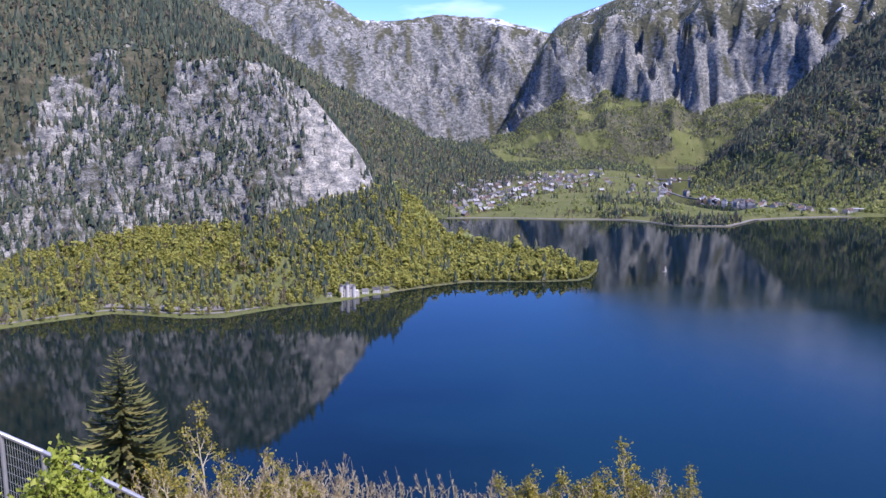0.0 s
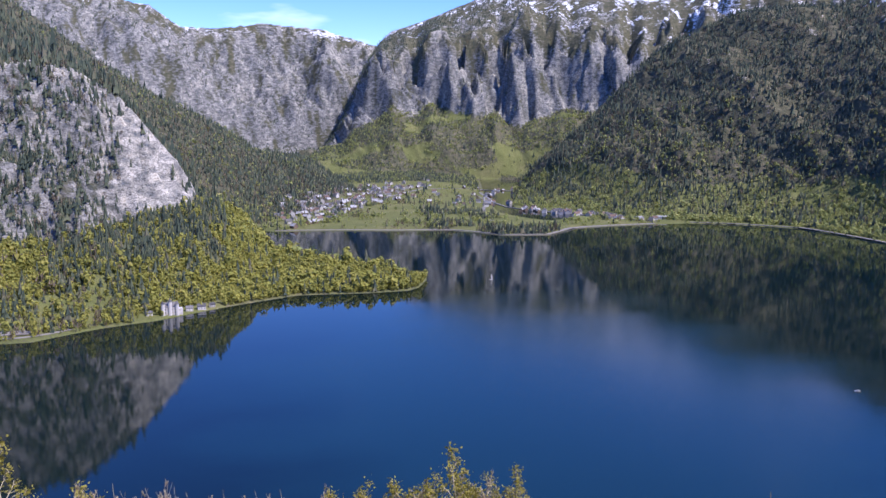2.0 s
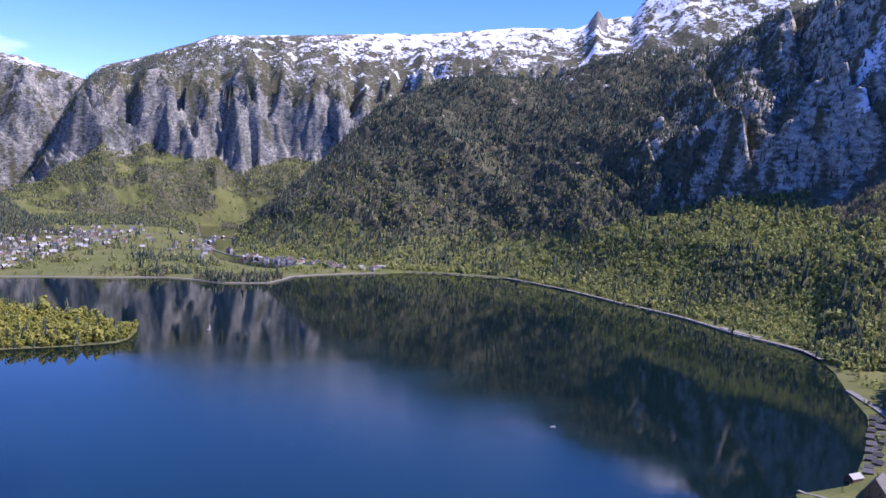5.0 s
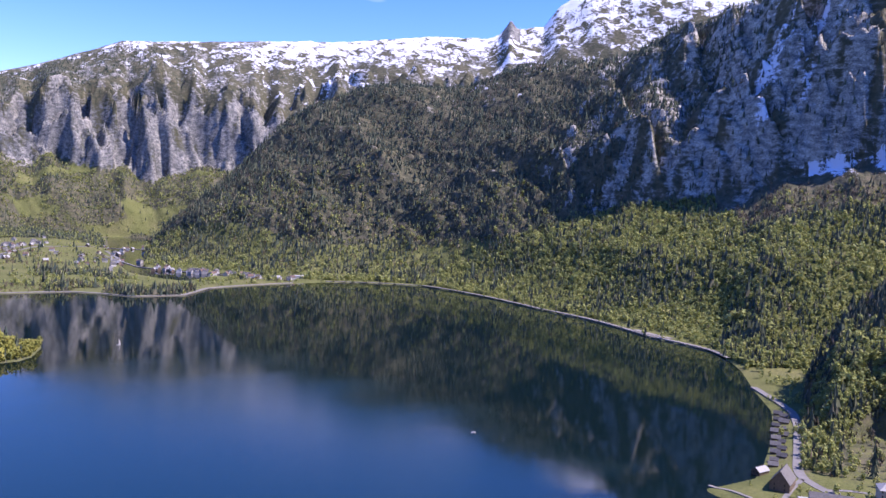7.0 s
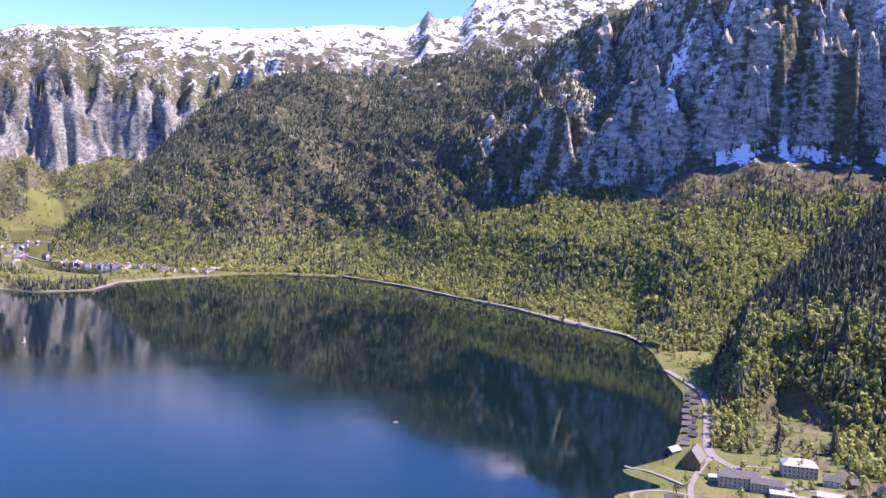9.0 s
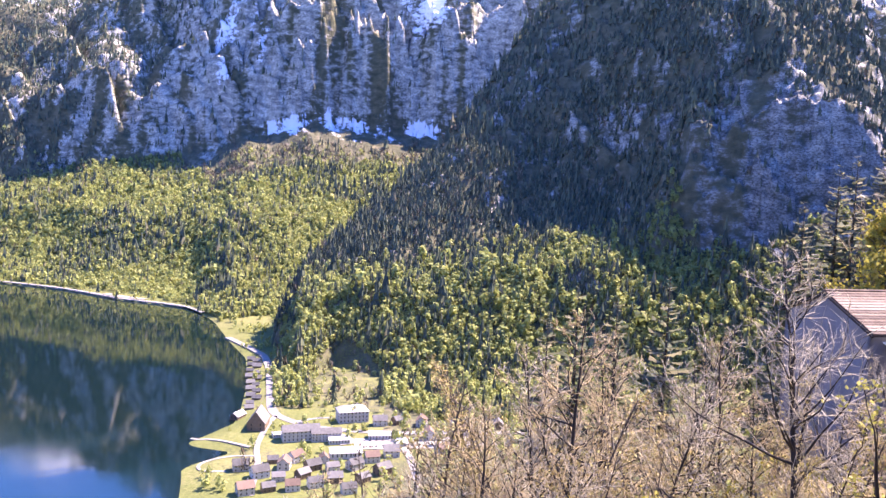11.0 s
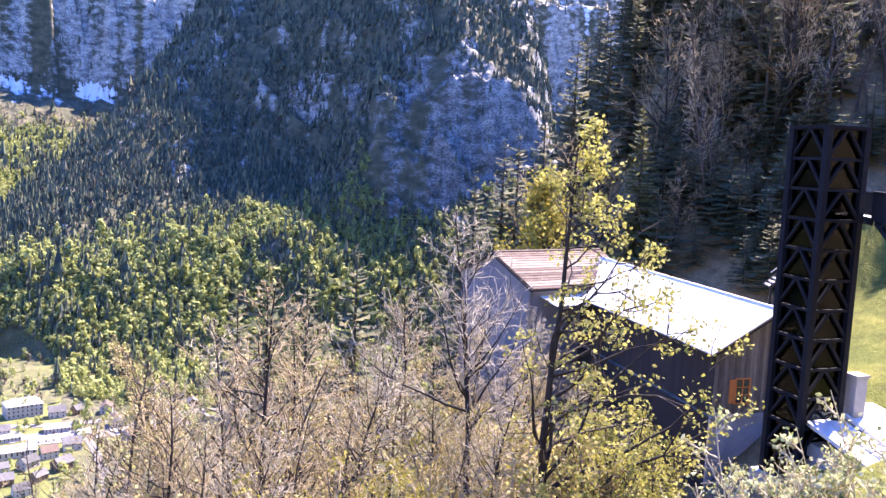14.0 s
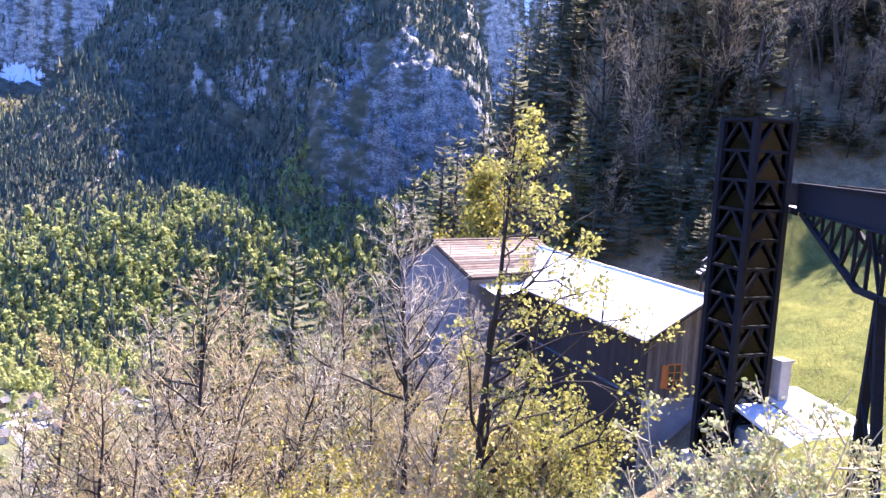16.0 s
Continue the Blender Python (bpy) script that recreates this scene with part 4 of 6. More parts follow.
def shed():
    P4 = at(113.6, 46, -11.52)
    ob = thing("timber_shed", "weathered timber shed with a bright sheet roof on concrete", "shed", where=frame_of((P4.x, P4.y, EYE), (0.9848, 0.1735)))
    L, W, e, r, zb, zf = 21.4, 7.24, -9.375, -7.24, -13.03, -18.5
    # local y grows to the left of x, away from the wide side: the house lies at negative y
    half = -W / 2
    slope = lambda y: r - 0.12 - abs(y - half) / abs(half) * (r - e)
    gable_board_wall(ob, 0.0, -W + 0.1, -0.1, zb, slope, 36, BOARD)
    n = 90
    for k in range(n):
        a, b = k * L / n + 0.006, (k + 1) * L / n - 0.006
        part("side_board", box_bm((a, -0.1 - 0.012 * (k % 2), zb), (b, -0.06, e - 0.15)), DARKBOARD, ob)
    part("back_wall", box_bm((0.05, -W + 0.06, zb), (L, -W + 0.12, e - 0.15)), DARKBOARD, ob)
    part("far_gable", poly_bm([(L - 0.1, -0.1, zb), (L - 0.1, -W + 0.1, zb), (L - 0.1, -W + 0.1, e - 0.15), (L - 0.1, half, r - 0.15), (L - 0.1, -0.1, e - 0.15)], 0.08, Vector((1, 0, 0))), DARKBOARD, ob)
    for s, name in ((0.0, "roof_slope"), (-W, "roof_slope")):
        o = 0.35 if s == 0.0 else -0.35
        drop = 0.35 * (r - e) / abs(half)
        roof = part(name, poly_bm([(-0.45, half, r), (L + 0.4, half, r), (L + 0.4, s + o, e - drop), (-0.45, s + o, e - drop)], 0.07), TIN, ob)
        seams = bmesh.new()
        for k in range(38):
            x = -0.4 + k * (L + 0.75) / 37
            bar_bm([((x, half, r + 0.01), (x, s + o, e - drop + 0.01))], 0.035, seams)
        part("sheet_seams", seams, TIN, roof)
        bb = bmesh.new()
        bar_bm([((-0.47, half, r - 0.08), (-0.47, s + o, e - drop - 0.08))], 0.14, bb)
        part("barge_board", bb, DARKBOARD, ob)
    part("ridge_cap", bar_bm([((-0.45, half, r + 0.03), (L + 0.4, half, r + 0.03))], 0.13), TIN, ob)
    part("gutter", bar_bm([((-0.4, 0.38, e - 0.32), (L, 0.38, e - 0.32))], 0.12), DARKBOARD, ob)
    part("sill_beam", box_bm((-0.08, -W, zb - 0.16), (0.06, 0.0, zb)), CONCRETE, ob)
    part("concrete_base", box_bm((0.0, -W + 0.1, zf), (L - 0.2, -0.1, zb - 0.16)), CONCRETE, ob, "grey rendered concrete base wall")
    # dark sheet added over the concrete in place of deep shade
    part("side_cladding", box_bm((0.12, -0.09, zf), (L - 0.2, -0.03, zb - 0.17)), DARKBOARD, ob, "dark panel put over the base for its deep shade")
    part("downpipe", bar_bm([((-0.1, 0.02, zb - 0.1), (-0.1, 0.02, zf))], 0.11), GALV, ob)
    # the orange window in the gable
    y0, y1, z0, z1 = -2.25, -1.45, -12.4, -11.1
    win = part("window", box_bm((-0.05, y0, z0), (-0.045, y1, z1)), PANE, ob, "small window with an orange frame")
    for a, b in (((-0.1, y0 - 0.07, z0 - 0.07), (-0.04, y0, z1 + 0.07)), ((-0.1, y1, z0 - 0.07), (-0.04, y1 + 0.07, z1 + 0.07)), ((-0.1, y0, z0 - 0.07), (-0.04, y1, z0)), ((-0.1, y0, z1), (-0.04, y1, z1 + 0.07))):
        part("window_frame", box_bm(a, b), ORANGE, win)
    part("mullion", box_bm((-0.09, (y0 + y1) / 2 - 0.03, z0), (-0.052, (y0 + y1) / 2 + 0.03, z1)), ORANGE, win)
    for k in (1, 2):
        z = z0 + (z1 - z0) * k / 3
        part("glazing_bar", box_bm((-0.085, y0, z - 0.02), (-0.053, y1, z + 0.02)), ORANGE, win)
    part("shutter", box_bm((-0.11, y1 + 0.09, z0), (-0.06, y1 + 0.42, z1)), ORANGE, win)
    return ob


def tiled_house():
    peak = at(98.4, 62, -6.31)
    ob = thing("tiled_house", "grey-walled house with a red-brown tiled roof", "house", where=frame_of((peak.x, peak.y, EYE), (0.437, -0.9)))
    L, H, r, e, zb = 10.5, 5.17, -6.86, -8.87, -18.5
    # x runs along the ridge; positive y is away from the viewpoint
    part("near_wall", box_bm((0.2, -H + 0.5, zb), (L, -H + 0.75, e)), PLASTER, ob)
    part("far_wall", box_bm((0.2, H - 0.75, zb), (L, H - 0.5, e)), PLASTER, ob)
    for x in (0.2, L - 0.25):
        part("gable_wall", poly_bm([(x, -H + 0.5, zb), (x, H - 0.5, zb), (x, H - 0.5, e), (x, 0, r - 0.15), (x, -H + 0.5, e)], 0.25, Vector((1, 0, 0))), PLASTER, ob)
    for s in (-1, 1):
        deck = part("roof_deck", poly_bm([(0, 0, r), (L, 0, r), (L, s * H, e), (0, s * H, e)], 0.12), DARKBOARD, ob)
        n = 15
        for k in range(n):
            bm = bmesh.new()
            cols = 70
            y0, y1 = s * H * k / n, s * H * (k + 1.12) / n
            z0, z1 = r + (e - r) * k / n + 0.05, r + (e - r) * (k + 1.12) / n + 0.09
            top, low = [], []
            for c in range(cols + 1):
                w = 0.03 * abs(math.sin(c * math.pi / 2 + 0.3)) + 0.012 * rng.random()
                top.append(bm.verts.new((c * L / cols, y0, z0 + w))), low.append(bm.verts.new((c * L / cols, y1, z1 + w)))
            edge = [bm.verts.new((v.co.x, v.co.y, v.co.z - 0.07)) for v in low]
            for c in range(cols):
                q = (top[c], top[c + 1], low[c + 1], low[c])
                q2 = (low[c], low[c + 1], edge[c + 1], edge[c])
                bm.faces.new(q if s < 0 else q[::-1]), bm.faces.new(q2 if s < 0 else q2[::-1])
            part("tile_course", bm, TILE, deck)
    part("ridge_tiles", bar_bm([((0, 0, r + 0.06), (L, 0, r + 0.06))], 0.2, None, 6), TILE, ob)
    part("verge_board", bar_bm([((-0.02, 0, r - 0.1), (-0.02, -H, e - 0.1)), ((-0.02, 0, r - 0.1), (-0.02, H, e - 0.1))], 0.16), DARKBOARD, ob)
    part("porch_roof", poly_bm([(1.0, -H + 0.4, e - 0.5), (5.0, -H + 0.4, e - 0.5), (5.0, -H - 1.5, e - 0.9), (1.0, -H - 1.5, e - 0.9)], 0.08), TIN, ob)
    return ob


def lift_tower():
    c = at(119.2, 42, 0)
    view = Vector((c.x, c.y, 0)).normalized()
    ob = thing("lift_tower", "black steel lattice lift shaft with smoked glass cladding", "lift tower",
               where=Matrix.Translation((c.x, c.y, EYE)) @ Matrix.Rotation(math.atan2(view.y, view.x) + radians(43), 4, "Z"))
    h, zb, zt = 1.06, -14.2, 2.15
    corners = [(-h, -h), (h, -h), (h, h), (-h, h)]
    levels = [zb + (zt - zb) * k / 12 for k in range(13)]
    for x, y in corners:
        part("column", box_bm((x - 0.14, y - 0.14, zb), (x + 0.14, y + 0.14, zt)), STEEL, ob)
    for k in range(4):
        (x0, y0), (x1, y1) = corners[k], corners[(k + 1) % 4]
        side = part("side_frame", bar_bm([((x0, y0, levels[0]), (x1, y1, levels[0]))], 0.14), STEEL, ob)
        for a, b in zip(levels, levels[1:]):
            m = ((x0 + x1) / 2, (y0 + y1) / 2, b)
            part("crossbar", bar_bm([((x0, y0, b), (x1, y1, b))], 0.13), STEEL, side)
            part("brace", bar_bm([((x0, y0, a), m), ((x1, y1, a), m)], 0.13), STEEL, side)
        u = 0.9
        pane = part("glass_cladding", poly_bm([(x0 * u, y0 * u, zb), (x1 * u, y1 * u, zb), (x1 * u, y1 * u, zt), (x0 * u, y0 * u, zt)], 0.02, Vector((-(x0 + x1), -(y0 + y1), 0)).normalized()), SMOKED, side)
        pane.visible_shadow = False
    part("roof_plate", box_bm((-h - 0.15, -h - 0.15, zt), (h + 0.15, h + 0.15, zt + 0.12)), STEEL, ob)
    part("lift_car", box_bm((-0.7, -0.7, -1.7), (0.7, 0.7, 0.8), 0.04), STEEL, ob)
    part("car_door", box_bm((-0.45, -h + 0.12, -1.65), (0.3, -h + 0.16, 0.55)), PALE, ob, "pale lit lift door")
    part("base_slab", box_bm((-1.5, -1.5, zb - 0.6), (1.5, 1.5, zb)), CONCRETE, ob)
    return ob


def bridge():
    g0 = at(122.0, 41, -0.84)
    ob = thing("steel_bridge", "black steel footbridge with a haunched lattice below", "bridge", where=frame_of((g0.x, g0.y, EYE), (-0.937, 0.35)))
    L, top, bot = 27.0, -0.6, -1.72
    for y in (0.0, 1.7):
        part("girder", box_bm((0, y - 0.05, bot), (L, y + 0.05, top + 0.25 * 0)), STEEL, ob, "solid black side plate")
        part("flange", box_bm((0, y - 0.14, top), (L, y + 0.14, top + 0.07)), STEEL, ob)
        part("flange", box_bm((0, y - 0.14, bot - 0.07), (L, y + 0.14, bot)), STEEL, ob)
        pts = [(0.9, -1.85), (10.0, -3.85), (14.5, -3.7), (20.5, -2.0)]
        part("bottom_chord", bar_bm([((a[0], y, a[1]), (b[0], y, b[1])) for a, b in zip(pts, pts[1:])], 0.2), STEEL, ob)
        low = lambda x: float(np.interp(x, [p[0] for p in pts], [p[1] for p in pts]))
        xs = [1.6 + 1.55 * k for k in range(13)]
        web = [((x, y, bot), (x, y, low(x))) for x in xs] + [((a, y, low(a)), (b, y, bot)) for a, b in zip(xs[:6], xs[1:7])] + [((a, y, bot), (b, y, low(b))) for a, b in zip(xs[6:], xs[7:])]
        part("lattice", bar_bm(web, 0.12), STEEL, ob)
        for s in (-1, 1):
            part("pier_leg", bar_bm([((12.5, y, -3.7), (12.5 + s * 1.4, y + 0.2, -11.5))], 0.28), STEEL, ob)
        part("pier_brace", bar_bm([((12.5 - 0.3 * k, y, -3.9 - 1.6 * k), (12.5 + 0.3 * (k + 1), y, -5.5 - 1.6 * k)) for k in range(4)], 0.1), STEEL, ob)
    part("cross_beams", bar_bm([((x, 0, bot), (x, 1.7, bot)) for x in range(1, 27, 2)], 0.14), STEEL, ob)
    part("walkway", box_bm((-0.1, 0.06, bot + 0.1), (L, 1.64, bot + 0.18)), STEEL, ob)
    part("landing", box_bm((-2.9, 0.0, bot - 0.12), (0.0, 1.7, bot + 0.02)), PALE, ob, "pale landing slab at the lift door")
    part("landing_beam", box_bm((-3.0, -0.06, bot - 0.3), (0.3, 0.0, bot + 0.02)), STEEL, ob)
    rail = part("railing", bar_bm([((-2.9, 0.03, bot + 1.12), (0, 0.03, bot + 1.12)), ((-2.9, 0.03, bot + 0.14), (0, 0.03, bot + 0.14))], 0.05), STEEL, ob)
    for k in range(20):
        part("baluster", bar_bm([((-2.85 + k * 0.147, 0.03, bot + 0.14), (-2.85 + k * 0.147, 0.03, bot + 1.12))], 0.025), STEEL, rail)
    return ob


def terrace():
    c = at(121.2, 39.5, -15)
    ob = thing("terrace_house", "low concrete annexe with a pale slabbed roof below the bridge", "annexe", where=frame_of((c.x, c.y, EYE), (0.2, -0.98)))
    part("wall_block", box_bm((0.2, -3.2, -16.5), (6.0, 2.4, -12.2)), CONCRETE, ob)
    part("flat_roof", poly_bm([(0, -3.4, -12.2), (2.0, -3.4, -12.2), (2.0, 2.6, -11.0), (0, 2.6, -11.0)], 0.18), PALE, ob)
    part("flat_roof", poly_bm([(2.06, -3.4, -12.15), (6.3, -3.4, -12.15), (4.4, 2.6, -10.7), (2.06, 2.6, -10.7)], 0.18), PALE, ob)
    for k in range(6):
        part("step", box_bm((1.0, -3.0 + 0.5 * k, -12.1 + 0.1 * k), (1.9, -2.5 + 0.5 * k, -11.98 + 0.1 * k)), PALE, ob)
    p = at(122.1, 42.5, 0)
    post = thing("concrete_pillar", "square pale concrete pillar beside the terrace", "pillar", where=frame_of((p.x, p.y, EYE), (1, 0.2)))
    part("shaft", box_bm((-0.33, -0.33, -13.5), (0.33, 0.33, -9.1), 0.03), CONCRETE, post)
    part("cap", box_bm((-0.38, -0.38, -9.1), (0.38, 0.38, -9.0)), CONCRETE, post)


def hill_stairs():
    """Steel stair that climbs the bank behind the lift."""
    a, b = at(116.5, 58, -7.2), at(121.6, 60, -2.2)
    ob = thing("hill_stairs", "narrow dark steel stair climbing the grassy bank", "stairs")
    d = b - a
    side = Vector((d.y, -d.x, 0)).normalized() * 0.6
    part("stringer", bar_bm([(a + side, b + side), (a - side, b - side)], 0.16), STEEL, ob)
    part("handrail", bar_bm([(a + side + Vector((0, 0, 1)), b + side + Vector((0, 0, 1)))], 0.05), GALV, ob)
    n = 24
    for k in range(n):
        p = a + d * (k + 0.5) / n
        part("tread", bar_bm([(p - side, p + side)], 0.12), GALV, ob)
    part("stair_support", bar_bm([(p, Vector((p.x, p.y, ground_z(p.x, p.y) - 0.3))) for p in (a + d * 0.05, a + d * 0.35, a + d * 0.65, a + d * 0.95)], 0.12), STEEL, ob)


shed(), tiled_house(), lift_tower(), bridge(), terrace(), hill_stairs()


def fence():
    """Pipe rail with wire netting on the edge of the path."""
    tops = [at(-33.5, 13.9, -16.4), at(-29.8, 13.2, -19.05), at(-27.5, 12.9, -20.56), at(-24.9, 12.4, -22.24), at(-21.7, 11.9, -24.39), at(-17.5, 11.2, -27.5), at(-12, 10.4, -31.5)]
    tops = [p + Vector((0, ARM, 0)) for p in tops]
    ob = thing("path_fence", "galvanised pipe railing with wire netting beside the path", "fence")
    part("top_rail", bar_bm(list(zip(tops, tops[1:])), 0.05, None, 8), GALV, ob)
    down = Vector((0, 0, -1.15))
    for p in tops[:-1]:
        part("post", bar_bm([(p, p + down * 1.3)], 0.045, None, 8), GALV, ob)
    wires = bmesh.new()
    for p, q in zip(tops, tops[1:]):
        for k in range(9):
            s, e = p + down * k / 8, q + down * k / 8
            bar_bm([(s, e)], 0.006, wires, 3)
        for k in range(16):
            a = p + (q - p) * k / 16
            bar_bm([(a, a + down)], 0.006, wires, 3)
    part("wire_netting", wires, GALV, ob)


fence()


# ---- trees and bushes near the viewpoint ----
def tubes(segs, sides):
    """Tapered tubes as arrays; segs: rows of p, q, r0, r1."""
    P, Q = np.array([s[0] for s in segs]), np.array([s[1] for s in segs])
    r0, r1 = np.array([s[2] for s in segs]), np.array([s[3] for s in segs])
    d = Q - P
    d /= np.linalg.norm(d, axis=1)[:, None] + 1e-9
    ref = np.where(np.abs(d[:, 2:3]) < 0.9, [[0, 0, 1.0]], [[1.0, 0, 0]])
    u = np.cross(d, ref)
    u /= np.linalg.norm(u, axis=1)[:, None]
    v = np.cross(d, u)
    a = np.arange(sides) * 2 * math.pi / sides
    ring = u[:, None] * np.cos(a)[None, :, None] + v[:, None] * np.sin(a)[None, :, None]
    V = np.concatenate([P[:, None] + ring * r0[:, None, None], Q[:, None] + ring * r1[:, None, None]], 1)
    k = np.arange(sides)
    f = np.stack([k, (k + 1) % sides, sides + (k + 1) % sides, sides + k], 1)
    F = f[None] + (np.arange(len(segs)) * 2 * sides)[:, None, None]
    return V.reshape(-1, 3), F.reshape(-1, 4)


def stem_mesh(segs, sides):
    """A trunk as one skin: segments that follow one another share their rings."""
    V, F, last, end = [], [], None, None
    for p, q, r0, r1 in segs:
        d = (Vector(q) - Vector(p)).normalized()
        u = d.cross(Vector((0, 1, 0.03))).normalized()
        w = d.cross(u)
        ring = lambda c, r: [tuple(Vector(c) + (u * math.cos(6.2832 * k / sides) + w * math.sin(6.2832 * k / sides)) * r) for k in range(sides)]
        if end is None or (Vector(p) - Vector(end)).length > 1e-4:
            last = len(V)
            V += ring(p, r0)
        b = len(V)
        V += ring(q, r1)
        F += [(last + k, last + (k + 1) % sides, b + (k + 1) % sides, b + k) for k in range(sides)]
        last, end = b, q
    return np.array(V), np.array(F)


def limb(rg, p, d, length, r0, r1, n, wob, lift, out):
    """A crooked limb; gives its nodes."""
    nodes = [(p, d)]
    for k in range(n):
        d = (d + Vector((rg.gauss(0, wob), rg.gauss(0, wob), rg.gauss(0, wob) + lift))).normalized()
        q = p + d * (length / n)
        out.append((p[:], q[:], r0 + (r1 - r0) * k / n, r0 + (r1 - r0) * (k + 1) / n))
        p = q
        nodes.append((p, d))
    return nodes


def side_way(rg, d, angle):
    a = Vector((rg.gauss(0, 1), rg.gauss(0, 1), rg.gauss(0, 1)))
    n = d.cross(a).normalized()
    return (d * math.cos(angle) + n * math.sin(angle)).normalized()


def broad_tree(seed, height, stems=1, limbs=22, twigs=7, sprigs=4, spread=0.34, start=0.25, lean=0.0, girth=0.012, lift=0.06, bias=(0, 0), bend=0.13):
    """Segments of trunk, limbs and twigs, and the twig tips, of a leafless tree."""
    rg = random.Random(seed)
    trunk, mid, fine, tips = [], [], [], []
    for s in range(stems):
        d = Vector((rg.gauss(0, 0.05 if stems == 1 else 0.3) + lean * (bias[0] or 1), rg.gauss(0, 0.05 if stems == 1 else 0.3) + lean * bias[1], 1)).normalized()
        h = height * (1 if stems == 1 else rg.uniform(0.65, 1.0))
        nodes = limb(rg, Vector((rg.gauss(0, 0.02), rg.gauss(0, 0.02), 0)) * height * (stems > 1) + Vector((0, 0, -0.4)), d, h, girth * h, 0.0016 * h, 12, 0.055, 0.02, trunk)
        for k in range(limbs // stems + 1):
            t = start + (1 - start) * (k + rg.random()) / (limbs / stems + 1)
            i = min(int(t * 12), 11)
            p, dd = nodes[i]
            p = p.lerp(nodes[i + 1][0], t * 12 - i)
            L = height * spread * (1.15 - t) * rg.uniform(0.7, 1.25)
            way = (side_way(rg, dd, rg.uniform(0.6, 1.1)) + Vector((*bias, 0)) * 0.75).normalized()
            ln = limb(rg, p, way, L, max(girth * h * 0.55 * (1.1 - t), 0.022), 0.011, 6, bend, lift, mid)
            for m in range(twigs):
                j = rg.randint(1, 6)
                q, dq = ln[j]
                tl = L * rg.uniform(0.22, 0.5) * (1.2 - j / 9)
                tn = limb(rg, q, side_way(rg, dq, rg.uniform(0.5, 0.95)), tl, max(0.0017 * height, 0.014), 0.01, 2, 0.2, lift * 0.7, fine)
                tips.append(tn[-1])
                for w in range(sprigs):
                    z, dz = tn[rg.randint(1, 2)]
                    z = z - (z - q) * rg.random() * 0.4
                    sn = limb(rg, z, side_way(rg, dz, rg.uniform(0.4, 0.9)), tl * rg.uniform(0.3, 0.6), 0.009, 0.005, 1, 0.15, lift * 0.5, fine)
                    tips.append(sn[-1])
    return trunk, mid, fine, tips


def leaf_mesh(name, tips, per, size, spread, seed, part_of=1.0):
    """Small folded leaves in tufts round the tips."""
    g = np.random.default_rng(seed)
    T = np.array([t[0][:] for t in tips])
    T = T[g.uniform(0, 1, len(T)) < part_of]
    C = np.repeat(T, per, 0) + g.normal(0, spread, (len(T) * per, 3))
    n = len(C)
    a, b = g.normal(0, 1, (n, 3)), g.normal(0, 1, (n, 3))
    a /= np.linalg.norm(a, axis=1)[:, None]
    b -= a * (a * b).sum(1)[:, None]
    b /= np.linalg.norm(b, axis=1)[:, None]
    c = np.cross(a, b)
    s = (size * g.uniform(0.6, 1.3, n))[:, None]
    V = np.stack([C - a * s * 0.5, C + b * s * 0.38 + c * s * 0.12, C + a * s * 0.6, C - b * s * 0.38 + c * s * 0.12], 1).reshape(-1, 3)
    k = np.arange(n)[:, None] * 4
    F = np.concatenate([k + [[0, 1, 2]], k + [[0, 2, 3]]], 0)
    return grid_mesh(name, V, F, smooth=False)


def piece(name, me, mat, parent, label=""):
    me.materials.append(mat)
    ob = new(name, me)
    ob.parent = parent
    if label:
        ob["label"] = label
    return ob


def make_broad(name, label, category, group, wood_mat, twig_mat, seed, leaf=None, **kw):
    ob = thing(name, label, category, group)
    trunk, mid, fine, tips = broad_tree(seed, **kw)
    piece("trunk", grid_mesh("trunk", *stem_mesh(trunk, 7)), wood_mat, ob)
    piece("branchwork", grid_mesh("branchwork", *tubes(mid, 4)), wood_mat, ob)["kind"] = "stuff"
    piece("twigwork", grid_mesh("twigwork", *tubes(fine, 3)), twig_mat, ob)["kind"] = "stuff"
    if leaf:
        mat, per, size, spread, share = leaf
        piece("foliage", leaf_mesh("foliage", tips, per, size, spread, seed + 1, share), mat, ob)["kind"] = "stuff"
    return ob


